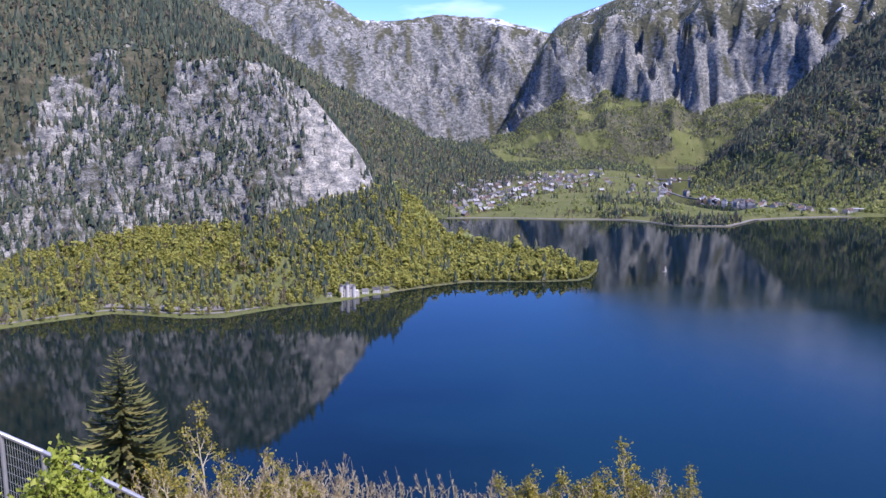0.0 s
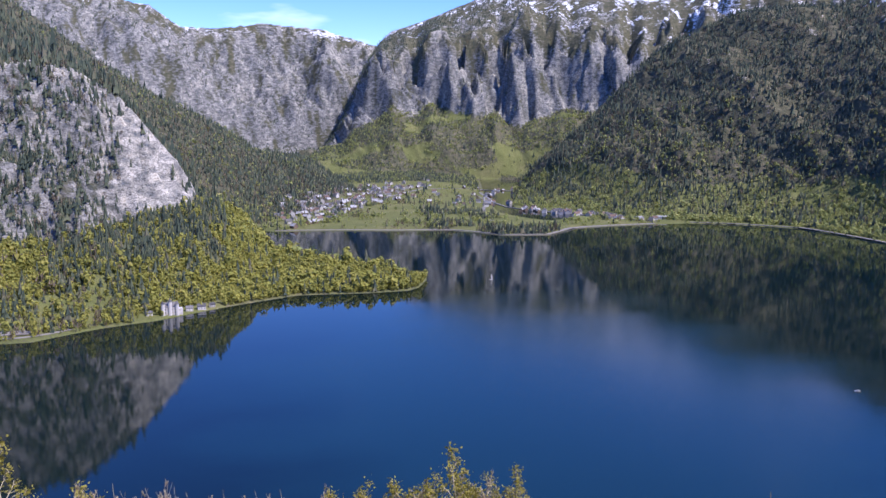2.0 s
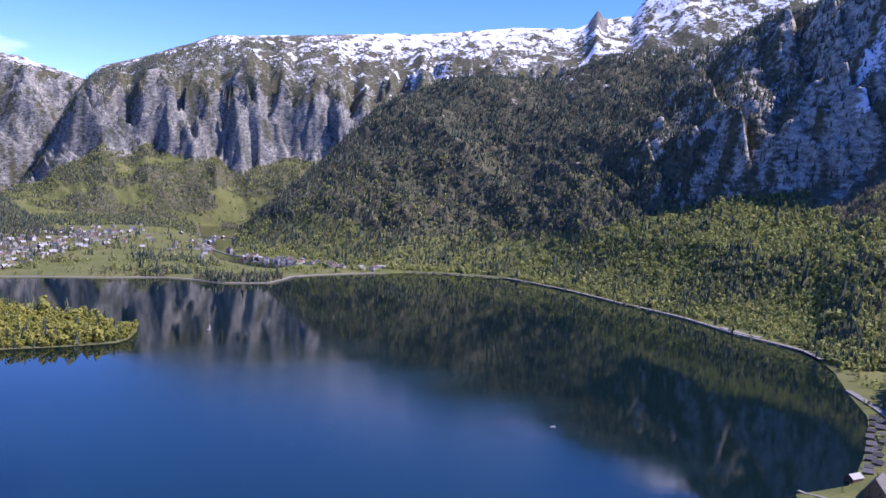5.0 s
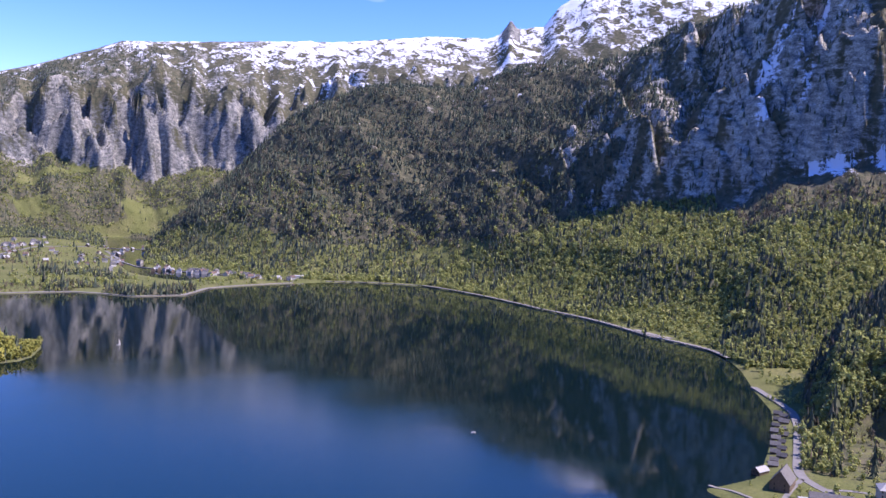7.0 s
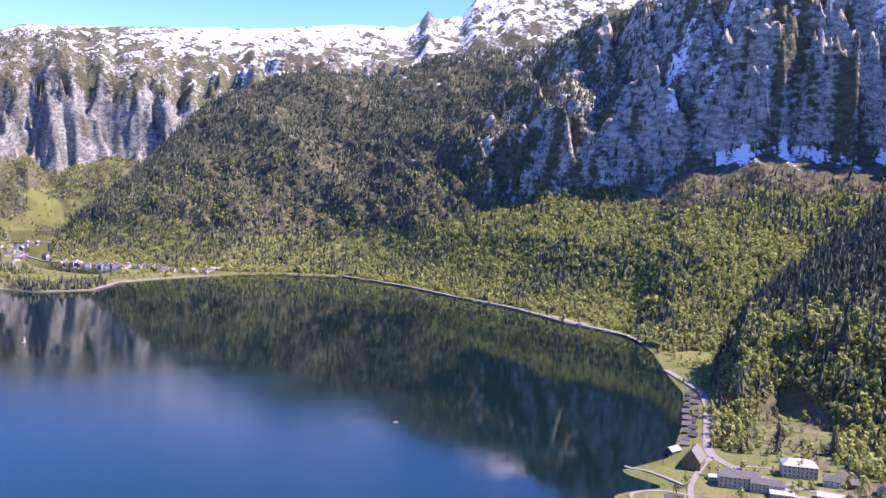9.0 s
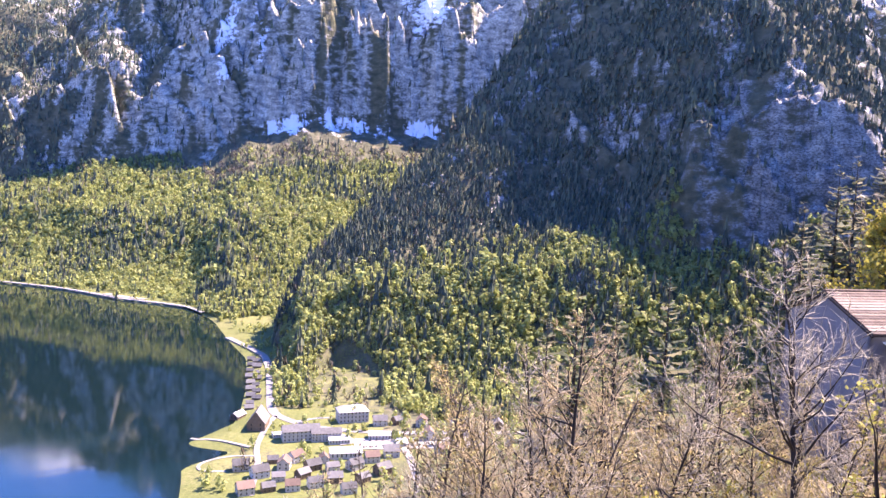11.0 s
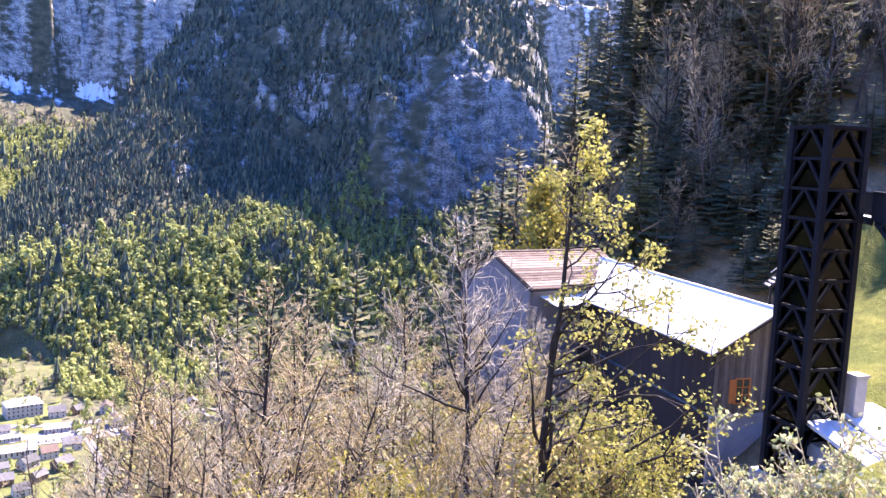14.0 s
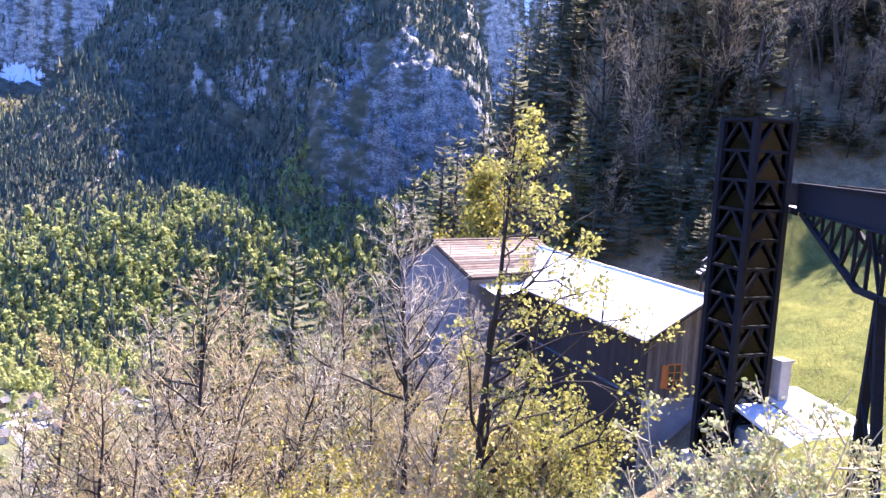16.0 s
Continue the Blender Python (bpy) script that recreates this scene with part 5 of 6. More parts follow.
def make_spruce(name, label, group, mat, seed, height, radius, whorls=24, per=7, bare=0.08, category="spruce", slim=1.0):
    rg = random.Random(seed)
    ob = thing(name, label, category, group)
    trunk = []
    limb(rg, Vector((0, 0, -0.5)), Vector((0, 0, 1)), height + 0.4, height * 0.014, 0.01, 10, 0.008, 0.03, trunk)
    piece("trunk", grid_mesh("trunk", *stem_mesh(trunk, 6)), BARK, ob)
    V, F = [], []
    for w in range(whorls):
        t = bare + (1 - bare) * (w + 0.5 * rg.random()) / whorls
        for k in range(per):
            a = 2 * math.pi * (k + rg.random() * 0.8) / per + w
            L = radius * (1 - t) ** 0.8 * rg.uniform(0.6, 1.15) + 0.12 * radius * (1 - t) + 0.05
            z, droop = t * height + rg.uniform(-0.02, 0.02) * height, rg.uniform(0.12, 0.45) * (1.1 - t)
            ca, sa = math.cos(a), math.sin(a)
            b, n = len(V), 4 if slim == 1 else 9
            wid = L * rg.uniform(0.2, 0.3) * slim
            for i in range(n + 1):
                u = i / n
                x, zz = L * u, z + L * (0.25 * (t - 0.2) * u - droop * u * u + 0.16 * u ** 4)
                h = wid * (0.35 + 1.3 * u * (1 - u)) * (1.25 if i % 2 else 0.6) * (1 - 0.75 * (i == n))
                V += [(x * ca, x * sa, zz), (x * ca - h * sa + 0.35 * h * ca, x * sa + h * ca + 0.35 * h * sa, zz - h * 0.45), (x * ca + h * sa + 0.35 * h * ca, x * sa - h * ca + 0.35 * h * sa, zz - h * 0.45)]
                if i:
                    c, p = b + 3 * i, b + 3 * (i - 1)
                    F += [(p, c, c + 1), (p, c + 1, p + 1), (p, p + 2, c + 2), (p, c + 2, c)]
    piece("crown", grid_mesh("crown", np.array(V), np.array(F), smooth=False), mat, ob)["kind"] = "stuff"
    return ob


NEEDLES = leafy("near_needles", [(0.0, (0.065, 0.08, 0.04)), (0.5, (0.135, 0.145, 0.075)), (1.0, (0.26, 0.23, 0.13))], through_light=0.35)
# paler, yellower copy of the needles with sunlight worked into its colour
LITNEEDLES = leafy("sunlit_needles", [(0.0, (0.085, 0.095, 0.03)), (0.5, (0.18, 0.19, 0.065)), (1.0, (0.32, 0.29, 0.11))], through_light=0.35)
MAPLE = leafy("maple_blossom", [(0.0, (0.26, 0.27, 0.06)), (0.5, (0.41, 0.39, 0.1)), (1.0, (0.55, 0.5, 0.17))], through_light=0.4)
FRESH = leafy("fresh_leaves", [(0.0, (0.28, 0.34, 0.05)), (0.5, (0.4, 0.46, 0.07)), (1.0, (0.52, 0.55, 0.12))], through_light=0.4)
YELLOWED = leafy("yellow_bush_leaves", [(0.0, (0.24, 0.22, 0.04)), (0.5, (0.38, 0.34, 0.06)), (1.0, (0.5, 0.42, 0.1))], through_light=0.35)
PALELEAF = leafy("pale_young_leaves", [(0.0, (0.26, 0.3, 0.11)), (0.5, (0.44, 0.46, 0.2)), (1.0, (0.62, 0.61, 0.38))], through_light=0.35)
BUDS = leafy("brown_buds", [(0.0, (0.26, 0.19, 0.08)), (0.5, (0.4, 0.33, 0.13)), (1.0, (0.48, 0.44, 0.17))], through_light=0.2)


def around(az, r):
    """Place seen at that azimuth and distance from the hand that holds the camera."""
    a, b = radians(az), radians(min(max(az, 0), 98))
    return r * math.sin(a) + ARM * math.sin(b), r * math.cos(a) + ARM * math.cos(b)


def spot(az, r, scale=1.0, turn=0.0, sink=0.0, flat=1.0):
    """Pose on the ground at an azimuth and distance."""
    x, y = around(az, r)
    return Matrix.Translation((x, y, ground_z(x, y) - sink)) @ Matrix.Rotation(turn, 4, "Z") @ Matrix.Diagonal((scale * flat, scale * flat, scale, 1))


def tall(az, r, el):
    """How high a tree must be there to reach that angle of sight."""
    return EYE + r * math.tan(radians(el)) - ground_z(*around(az, r))


def also(src, m):
    """A copy of a planted thing, at a pose with its own size."""
    return copy_thing(src, m @ Matrix.Diagonal([1 / q for q in src.scale] + [1]))


# bark colour lowered to hold the shade of trunks standing against the light
DARKBARK = simple("dark_backlit_bark", [(0.25, (0.014, 0.011, 0.009)), (0.6, (0.032, 0.026, 0.021)), (0.85, (0.065, 0.054, 0.045))], 5, 0.95, 0, (1, 1, 0.3), 0.6, 0.02)

tg = random.Random(77)
# the tall trees of the slope below, one by one
one = make_broad("budding_maple", "slender tree with yellow-green blossom tufts on dark limbs", "tree", "", DARKBARK, DARKBARK, 7, leaf=(MAPLE, 17, 0.17, 0.2, 0.75), height=17.5, limbs=32, twigs=4, sprigs=1, spread=0.42, start=0.12, lean=0.06, girth=0.0125, lift=0.03, bias=(-0.225, -0.974), bend=0.2)
one.matrix_basis = spot(102.7, 31, tall(105.2, 31, 3.2) / 17.5, 0.0)
two = make_broad("leafless_tree", "pale-twigged leafless tree with a forked crown", "tree", "leafless trees on the slope", DARKBARK, PALETWIG, 12, height=14, limbs=30, twigs=8, sprigs=4, spread=0.5, start=0.28, girth=0.0125, lift=0.05)
two.matrix_basis = spot(97.3, 37, tall(97.3, 37, -3.4) / 14, 0.4)
three = make_broad("leafless_tree", "reddish-twigged leafless tree with an upright crown", "tree", "leafless trees on the slope", DARKBARK, REDTWIG, 19, height=13, limbs=32, twigs=8, sprigs=4, spread=0.44, start=0.2, girth=0.012, lift=0.05)
three.matrix_basis = spot(82.0, 44, tall(82.0, 44, -8.3) / 13, 1.0)
four = make_broad("leafless_tree", "thin dark leafless tree above the village", "tree", "leafless trees on the slope", BARK, BARK, 23, height=11, limbs=20, twigs=7, sprigs=3, spread=0.26, start=0.35, girth=0.012, lift=0.1)
four.matrix_basis = spot(73.6, 46, tall(73.6, 46, -13.3) / 11, 0.2)
five = make_broad("budding_tree", "thin tree with brown and yellowish buds", "tree", "budding trees on the slope", BARK, REDTWIG, 29, leaf=(BUDS, 3, 0.12, 0.12, 0.45), height=11, stems=2, limbs=26, twigs=7, sprigs=3, spread=0.4, start=0.2, girth=0.01, lift=0.06)
five.matrix_basis = spot(91.0, 46, tall(91.0, 46, -11.0) / 11, 0.5)
for az, r, el, src in ((86.0, 50, -11.5, three), (94.0, 44, -10.5, five), (99.5, 40, -11.5, five), (89.0, 40, -13.5, two), (84.0, 38, -14.5, five), (78.5, 52, -13.5, five), (92.7, 55, -9.5, three), (97.5, 50, -9.0, two),
                       (95.3, 33, -14.5, five), (99.0, 31, -15.0, two), (87.5, 33, -17.0, five), (82.0, 33, -18.5, two), (79.0, 36, -18.0, three), (101.2, 46, -10.5, two), (76.0, 40, -19.0, five), (71.0, 38, -20.0, two),
                       (68.0, 36, -21.5, five), (90.5, 62, -9.2, two), (84.5, 60, -10.2, three), (103.0, 38, -13.0, five), (106.0, 36, -14.5, two), (66.5, 44, -20.5, three), (69.0, 46, -18.8, four), (71.2, 50, -17.8, three), (74.6, 42, -19.5, three), (67.8, 50, -19.6, five), (65.0, 40, -22.5, two)):
    base = {two: 14, three: 13, five: 11, four: 11}[src]
    also(src, spot(az, r, tall(az, r, el) / base, tg.uniform(0, 6)))
for k in range(18):
    az, r = tg.uniform(77, 103.5), tg.uniform(40, 60)
    src, base = ((two, 14), (five, 11), (three, 13), (five, 11))[k % 4]
    also(src, spot(az, r, tall(az, r, tg.uniform(-15.5, -10.8)) / base, tg.uniform(0, 6)))
# low growth under them
six = make_broad("slope_bush", "dense bush of straw-coloured twigs with small yellow leaves", "bush", "bushes on the slope", REDTWIG, TWIG, 31, leaf=(YELLOWED, 4, 0.1, 0.12, 0.2), height=4.5, stems=6, limbs=30, twigs=6, sprigs=4, spread=0.3, start=0.12, girth=0.006, lift=0.12)
six.matrix_basis = spot(93, 30, 1.2, 0.3)
dry = make_broad("dry_leaved_bush", "bush with dry orange-brown leaves still on its twigs", "bush", "bushes on the slope", REDTWIG, REDTWIG, 33, leaf=(BUDS, 3, 0.12, 0.14, 0.2), height=4.5, stems=6, limbs=26, twigs=5, sprigs=3, spread=0.34, start=0.12, girth=0.006, lift=0.1)
dry.matrix_basis = spot(99.0, 27, 1.2, 0.3)
for k in range(50):
    az = tg.uniform(66, 107)
    r = tg.uniform(24, 42)
    also((six, dry)[k % 2], spot(az, r, tg.uniform(0.9, 1.7), tg.uniform(0, 6)))
seven = make_broad("yellow_bush", "yellow-green leafy bush below the shed", "bush", "leafy bushes by the shed", BARK, BARK, 37, leaf=(MAPLE, 7, 0.15, 0.15, 0.2), height=6, stems=4, limbs=34, twigs=6, sprigs=2, spread=0.34, start=0.2, girth=0.008, lift=0.08)
seven.matrix_basis = spot(107.5, 29, tall(107.5, 29, -16.5) / 6, 0.3)
for az, r, el in ((104.6, 27, -18.5), (110.5, 28, -19.0), (112.3, 26, -21.0), (109.0, 24, -22.0), (105.5, 33, -13.5), (109.6, 36, -14.0), (108.2, 33, -14.6), (111.2, 31, -15.5)):
    also(seven, spot(az, r, tall(az, r, el) / 6, tg.uniform(0, 6)))
eight = make_broad("pale_leaved_bush", "wide bush with pale young leaves on grey twigs", "bush", "pale bushes below the terrace", TWIG, TWIG, 41, leaf=(PALELEAF, 4, 0.1, 0.07, 0.32), height=5, stems=6, limbs=34, twigs=6, sprigs=2, spread=0.34, start=0.2, girth=0.007, lift=0.07)
eight.matrix_basis = spot(117.6, 19, tall(117.6, 19, -13.2) / 5, 0.1)
for az, r, el in ((120.8, 18, -13.5), (114.6, 20, -18.5), (123.2, 19, -9.5), (126.0, 18, -12.0), (128.5, 19, -13.0), (119.0, 15, -19.0), (122.0, 14, -19.0), (125.0, 14.5, -19.5), (116.2, 16, -20.5), (129.5, 15, -18.0)):
    also(eight, spot(az, r, tall(az, r, el) / 5, tg.uniform(0, 6)))
# conifers round the buildings and the dark wood on the bank
dark = [make_spruce("bank_spruce", "tall dark spruce in the shaded wood on the bank", "spruces on the bank", NEEDLES, 50 + k, 24, 3.6, 20, 6, (0.05, 0.16, 0.3)[k]) for k in range(3)]
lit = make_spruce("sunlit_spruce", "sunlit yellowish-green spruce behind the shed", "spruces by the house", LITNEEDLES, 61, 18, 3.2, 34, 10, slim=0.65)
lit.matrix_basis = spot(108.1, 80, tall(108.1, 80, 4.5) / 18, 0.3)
edge = make_spruce("dark_spruce", "dark green spruce at the edge of the wood", "spruces by the house", NEEDLES, 67, 18, 3.4, 26, 7)
edge.matrix_basis = spot(103.5, 92, tall(103.5, 92, 8.9) / 18, 0.5)
for az, r, el in ((98.9, 84, 1.8), (96.9, 78, -0.6), (99.8, 95, 2.4), (101.6, 105, 4.0), (88.9, 66, -6.1), (82.9, 66, -7.1), (80.9, 68, -9.0), (85.6, 70, -7.6), (107.3, 104, 12.0), (105.6, 110, 10.0), (73.8, 52, -19.5), (69.5, 48, -21.0)):
    also(edge, spot(az, r, tall(az, r, el) / 18, tg.uniform(0, 6), 0, 1.1))
placed = 0
for k in range(2600):
    az, r = tg.uniform(103, 135), tg.uniform(84, 165)
    if az < 109.3 and r < 116 or az < 113 and r < 97 or az > 120.5 and r < 108 or placed >= 250:
        continue
    src = dark[tg.randrange(3)]
    m = spot(az, r, tg.uniform(0.75, 1.2), tg.uniform(0, 6), 0.3)
    if placed < 3:
        dark[placed].matrix_basis = m
    else:
        also(src, m)
    placed += 1
# tall bare trunks that stand out against the dark wood
pole = make_broad("leafless_pole_tree", "tall slim leafless tree with a pale grey trunk in the wood", "tree", "slim trees on the bank", BARK, TWIG, 47, height=20, limbs=26, twigs=5, sprigs=2, spread=0.16, start=0.3, girth=0.0085, lift=0.12)
pole.matrix_basis = spot(112.4, 81, 0.9, 0.3)
for k in range(64):
    az = tg.uniform(108.5, 132)
    r = tg.uniform(78 if az < 119 else 84, 112)
    also(pole, spot(az, r, tg.uniform(0.7, 1.15), tg.uniform(0, 6), 0.2))
young = make_spruce("undergrowth_spruce", "young dark spruce in the undergrowth of the bank", "undergrowth on the bank", NEEDLES, 59, 7, 1.9, 13, 6, 0.03)
young.matrix_basis = spot(113.0, 79, 1.0, 0.2)
for k in range(60):
    az, r = tg.uniform(108.6, 120), tg.uniform(75, 98)
    also(young, spot(az, r, tg.uniform(0.5, 1.4), tg.uniform(0, 6), 0.1, 1.25))
for k in range(26):
    also(young, spot(tg.uniform(114.5, 120), tg.uniform(68, 80), tg.uniform(0.4, 0.9), tg.uniform(0, 6), 0.1, 1.3))
for k in range(46):
    also(young, spot(tg.uniform(120.5, 132), tg.uniform(82, 106), tg.uniform(0.45, 1.1), tg.uniform(0, 6), 0.1, 1.2))
nine = make_broad("yellow_tree", "rounded yellow-green tree beside the tiled house", "tree", "", BARK, BARK, 43, leaf=(YELLOWED, 6, 0.26, 0.3, 0.55), height=12, limbs=40, twigs=7, sprigs=2, spread=0.36, start=0.2, girth=0.011)
nine.matrix_basis = spot(101.3, 74, tall(101.3, 74, -0.7) / 12, 0.2)
for k in range(22):
    az, r = tg.uniform(109, 131), tg.uniform(84, 104)
    also(three, spot(az, r, tg.uniform(1.0, 1.6), tg.uniform(0, 6), 0.2, 0.8))
for az, r, el in ((102.7, 80, 3.3), (104.9, 84, 4.2), (101.0, 88, 1.8), (106.4, 86, 2.8), (110.5, 78, 1.0), (112.5, 82, 4.0), (115.0, 84, 5.0), (118.0, 86, 2.0), (126.5, 92, 7.0), (123.5, 96, 8.5), (128.5, 95, 9.0), (121.8, 92, 6.0), (125.0, 84, 5.0), (123.0, 83, 3.0), (127.2, 84, 6.0), (129.3, 83, 5.0), (126.0, 87, 8.0), (121.6, 84, 3.5), (124.2, 90, 9.0), (125.0, 98, 10.0), (127.5, 100, 11.0), (130.0, 93, 8.0), (122.7, 100, 10.5), (119.4, 88, 5.0)):
    also(three, spot(az, r, tall(az, r, el) / 14, tg.uniform(0, 6)))

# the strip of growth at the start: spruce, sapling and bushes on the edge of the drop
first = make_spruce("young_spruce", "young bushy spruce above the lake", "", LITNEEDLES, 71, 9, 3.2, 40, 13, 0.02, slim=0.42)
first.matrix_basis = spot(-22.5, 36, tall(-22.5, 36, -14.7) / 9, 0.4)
sapling = make_broad("leafing_sapling", "crooked sapling with yellow-green young leaves", "tree", "", TWIG, TWIG, 83, leaf=(YELLOWED, 8, 0.12, 0.12, 0.4), height=7, stems=2, limbs=22, twigs=5, sprigs=2, spread=0.32, start=0.25, girth=0.01)
sapling.matrix_basis = spot(-17.0, 35, tall(-17.0, 35, -16.6) / 7, 0.8)
for az, r, el in ((-14.6, 36, -20.0), (-19.5, 33, -20.5)):
    also(sapling, spot(az, r, tall(az, r, el) / 7, tg.uniform(0, 6)))
green = make_broad("green_bush", "dense bright green bush beside the fence", "bush", "", BARK, BARK, 89, leaf=(FRESH, 12, 0.085, 0.1, 0.8), height=2.4, stems=6, limbs=40, twigs=6, sprigs=2, spread=0.42, start=0.1, girth=0.01)
green.matrix_basis = spot(-29.0, 9.4, 0.85, 0.3)
also(green, spot(-33.0, 9.6, 0.75, 2.0))
edgebush = make_broad("lakeside_bush", "half-leafed bush with yellowish tips over the drop", "bush", "bushes over the drop", TWIG, TWIG, 97, leaf=(YELLOWED, 5, 0.1, 0.12, 0.75), height=3.4, stems=6, limbs=30, twigs=5, sprigs=3, spread=0.36, start=0.15, girth=0.007, lift=0.1)
edgebush.matrix_basis = spot(13.2, 42, tall(13.2, 42, -22.2) / 3.4, 0.3)
for az, r, el in ((15.8, 42, -23.2), (11.0, 42, -23.0), (6.2, 41, -23.5), (8.0, 42, -24.2), (17.8, 43, -24.3), (-13.5, 36, -22.4), (-16.0, 34, -22.5), (-11.3, 38, -22.6)):
    also(edgebush, spot(az, r, tall(az, r, el) / 3.4, tg.uniform(0, 6)))
bare = make_broad("leafless_bush", "straw-brown leafless bush over the drop", "bush", "bushes over the drop", REDTWIG, TWIG, 101, height=3.2, stems=7, limbs=30, twigs=5, sprigs=3, spread=0.3, start=0.1, girth=0.006, lift=0.14)
bare.matrix_basis = spot(-9.2, 40, tall(-9.2, 40, -21.9) / 3.2, 0.3)
for az, r, el in ((-7.5, 41, -22.6), (-5.0, 42, -23.3), (-2.8, 42, -23.6), (-0.5, 42, -23.8), (1.2, 42, -23.9), (3.0, 42, -24.0), (4.6, 42, -23.6), (-20.5, 32, -22.0), (-23.5, 32, -22.5), (-25.5, 30, -23.5), (-18.0, 31, -23.5),
                  (-12.0, 34, -23.6), (-14.8, 30, -24.6), (-8.6, 36, -24.0), (33.8, 32, -20.0), (-11.0, 40, -21.8), (-6.2, 38, -23.0), (-3.8, 39, -24.0), (2.0, 40, -24.4), (7.2, 41, -23.9), (9.6, 41, -23.6), (12.0, 40, -23.6), (14.5, 41, -23.0), (-16.8, 33, -21.6), (-21.8, 30, -23.2), (-16.2, 33, -22.2), (-13.9, 34, -21.9), (-12.7, 36, -21.8), (-10.1, 38, -22.2), (-8.1, 38, -22.6), (-18.8, 32, -22.4), (-15.2, 31, -23.2), (-11.6, 33, -23.2), (-19.8, 29, -23.8), (-17.4, 29, -24.2)):
    also(bare, spot(az, r, tall(az, r, el) / 3.2, tg.uniform(0, 6)))


# ---- villages, roads and boats by the lake ----
def polar(az, r):
    return r * math.sin(radians(az)), r * math.cos(radians(az))


def strip(name, label, category, pts, width, mat, lift=0.35, kind="structure", skirt=1.5):
    """A road or path that follows the land through places given by azimuth and distance."""
    P = np.array([polar(*p) for p in pts])
    d = np.concatenate([[0], np.cumsum(np.hypot(*np.diff(P, axis=0).T))])
    q = np.linspace(0, d[-1], max(int(d[-1] / 6), 4))
    X, Y = np.interp(q, d, P[:, 0]), np.interp(q, d, P[:, 1])
    for _ in range(4):
        X[1:-1], Y[1:-1] = (X[:-2] + X[1:-1] * 2 + X[2:]) / 4, (Y[:-2] + Y[1:-1] * 2 + Y[2:]) / 4
    tx, ty = np.gradient(X), np.gradient(Y)
    n = np.hypot(tx, ty)
    ox, oy = -ty / n * width / 2, tx / n * width / 2
    ends = [(X + ox, Y + oy), (X - ox, Y - oy)]
    z = np.maximum(np.maximum(land_z(*ends[0]), land_z(*ends[1])), 0.6) + lift
    rows = [np.stack([e[0], e[1], z], 1) for e in ends] + [np.stack([e[0], e[1], z - skirt], 1) for e in ends]
    V = np.concatenate(rows)
    m = len(X)
    k = np.arange(m - 1)
    F = np.concatenate([np.stack([k + a, k + 1 + a, k + 1 + b, k + b], 1) for a, b in ((0, m), (2 * m, 0), (m, 3 * m))])
    me = grid_mesh(name, V, F, smooth=False)
    me.materials.append(mat)
    return tagged(new(name, me), label, category, kind=kind)


ASPHALT = simple("pale_asphalt", [(0.3, (0.15, 0.145, 0.135)), (0.7, (0.24, 0.23, 0.215))], 0.15, 0.9)
GRAVEL = simple("pale_gravel", [(0.3, (0.17, 0.16, 0.14)), (0.7, (0.31, 0.29, 0.255))], 0.12, 0.95)
WHITEWALL = simple("white_render", [(0.3, (0.38, 0.36, 0.33)), (0.7, (0.6, 0.58, 0.54))], 0.3, 0.9, spread=0.4)
TIMBER = simple("brown_timber", [(0.3, (0.1, 0.07, 0.045)), (0.7, (0.22, 0.16, 0.11))], 0.5, 0.9, spread=0.3)
SLATE = simple("grey_roofing", [(0.3, (0.06, 0.06, 0.06)), (0.7, (0.17, 0.165, 0.16))], 0.4, 0.85, spread=0.4)
REDROOF = simple("brown_red_roofing", [(0.3, (0.1, 0.066, 0.05)), (0.7, (0.19, 0.128, 0.097))], 0.4, 0.85, spread=0.3)
PALEROOF = simple("pale_sheet_roofing", [(0.3, (0.28, 0.28, 0.275)), (0.7, (0.42, 0.42, 0.41))], 0.4, 0.7)


def house(label, L, W, H, R, wall, roof, group="", hip=0.0, storeys=2, over=0.5, name="house", windows=True):
    """A gabled (or hipped) house with its windows, chimney and eaves; x runs along the ridge."""
    ob = thing(name, label, "house", group)
    bm = box_bm((-L / 2, -W / 2, -2.5), (L / 2, W / 2, H))
    if not hip:
        for x in (-L / 2, L / 2):
            bm.faces.new([bm.verts.new(p) for p in ((x, -W / 2, H), (x, W / 2, H), (x, 0, H + R))])
    part("wall", bm, wall, ob)
    for s in (-1, 1):
        a, k = L / 2 + over, over * R / (W / 2)
        part("roof_slope", poly_bm([(-a + hip, 0, H + R), (a - hip, 0, H + R), (a, s * (W / 2 + over), H - k), (-a, s * (W / 2 + over), H - k)], 0.25), roof, ob)
        if hip:
            part("hip_slope", poly_bm([(s * (a - hip), 0, H + R), (s * a, -W / 2 - over, H - k), (s * a, W / 2 + over, H - k)], 0.25), roof, ob)
    part("chimney", box_bm((L * 0.18, W * 0.12, H + R * 0.4), (L * 0.18 + 0.6, W * 0.12 + 0.6, H + R + 0.7)), wall, ob)
    if windows:
        n = max(int(L / 3.2), 2)
        for s in (-1, 1):
            for f in range(storeys):
                z = H * (f + 0.35) / storeys
                for k in range(n):
                    x = -L / 2 + L * (k + 0.5) / n
                    part("window", box_bm((x - 0.5, s * W / 2 - 0.06, z), (x + 0.5, s * W / 2 + 0.06, z + H / storeys * 0.5)), PANE, ob)
            for f in range(storeys):
                z = H * (f + 0.35) / storeys
                for y in (-W / 4, W / 4):
                    part("window", box_bm((s * L / 2 - 0.06, y - 0.5, z), (s * L / 2 + 0.06, y + 0.5, z + H / storeys * 0.5)), PANE, ob)
    return ob


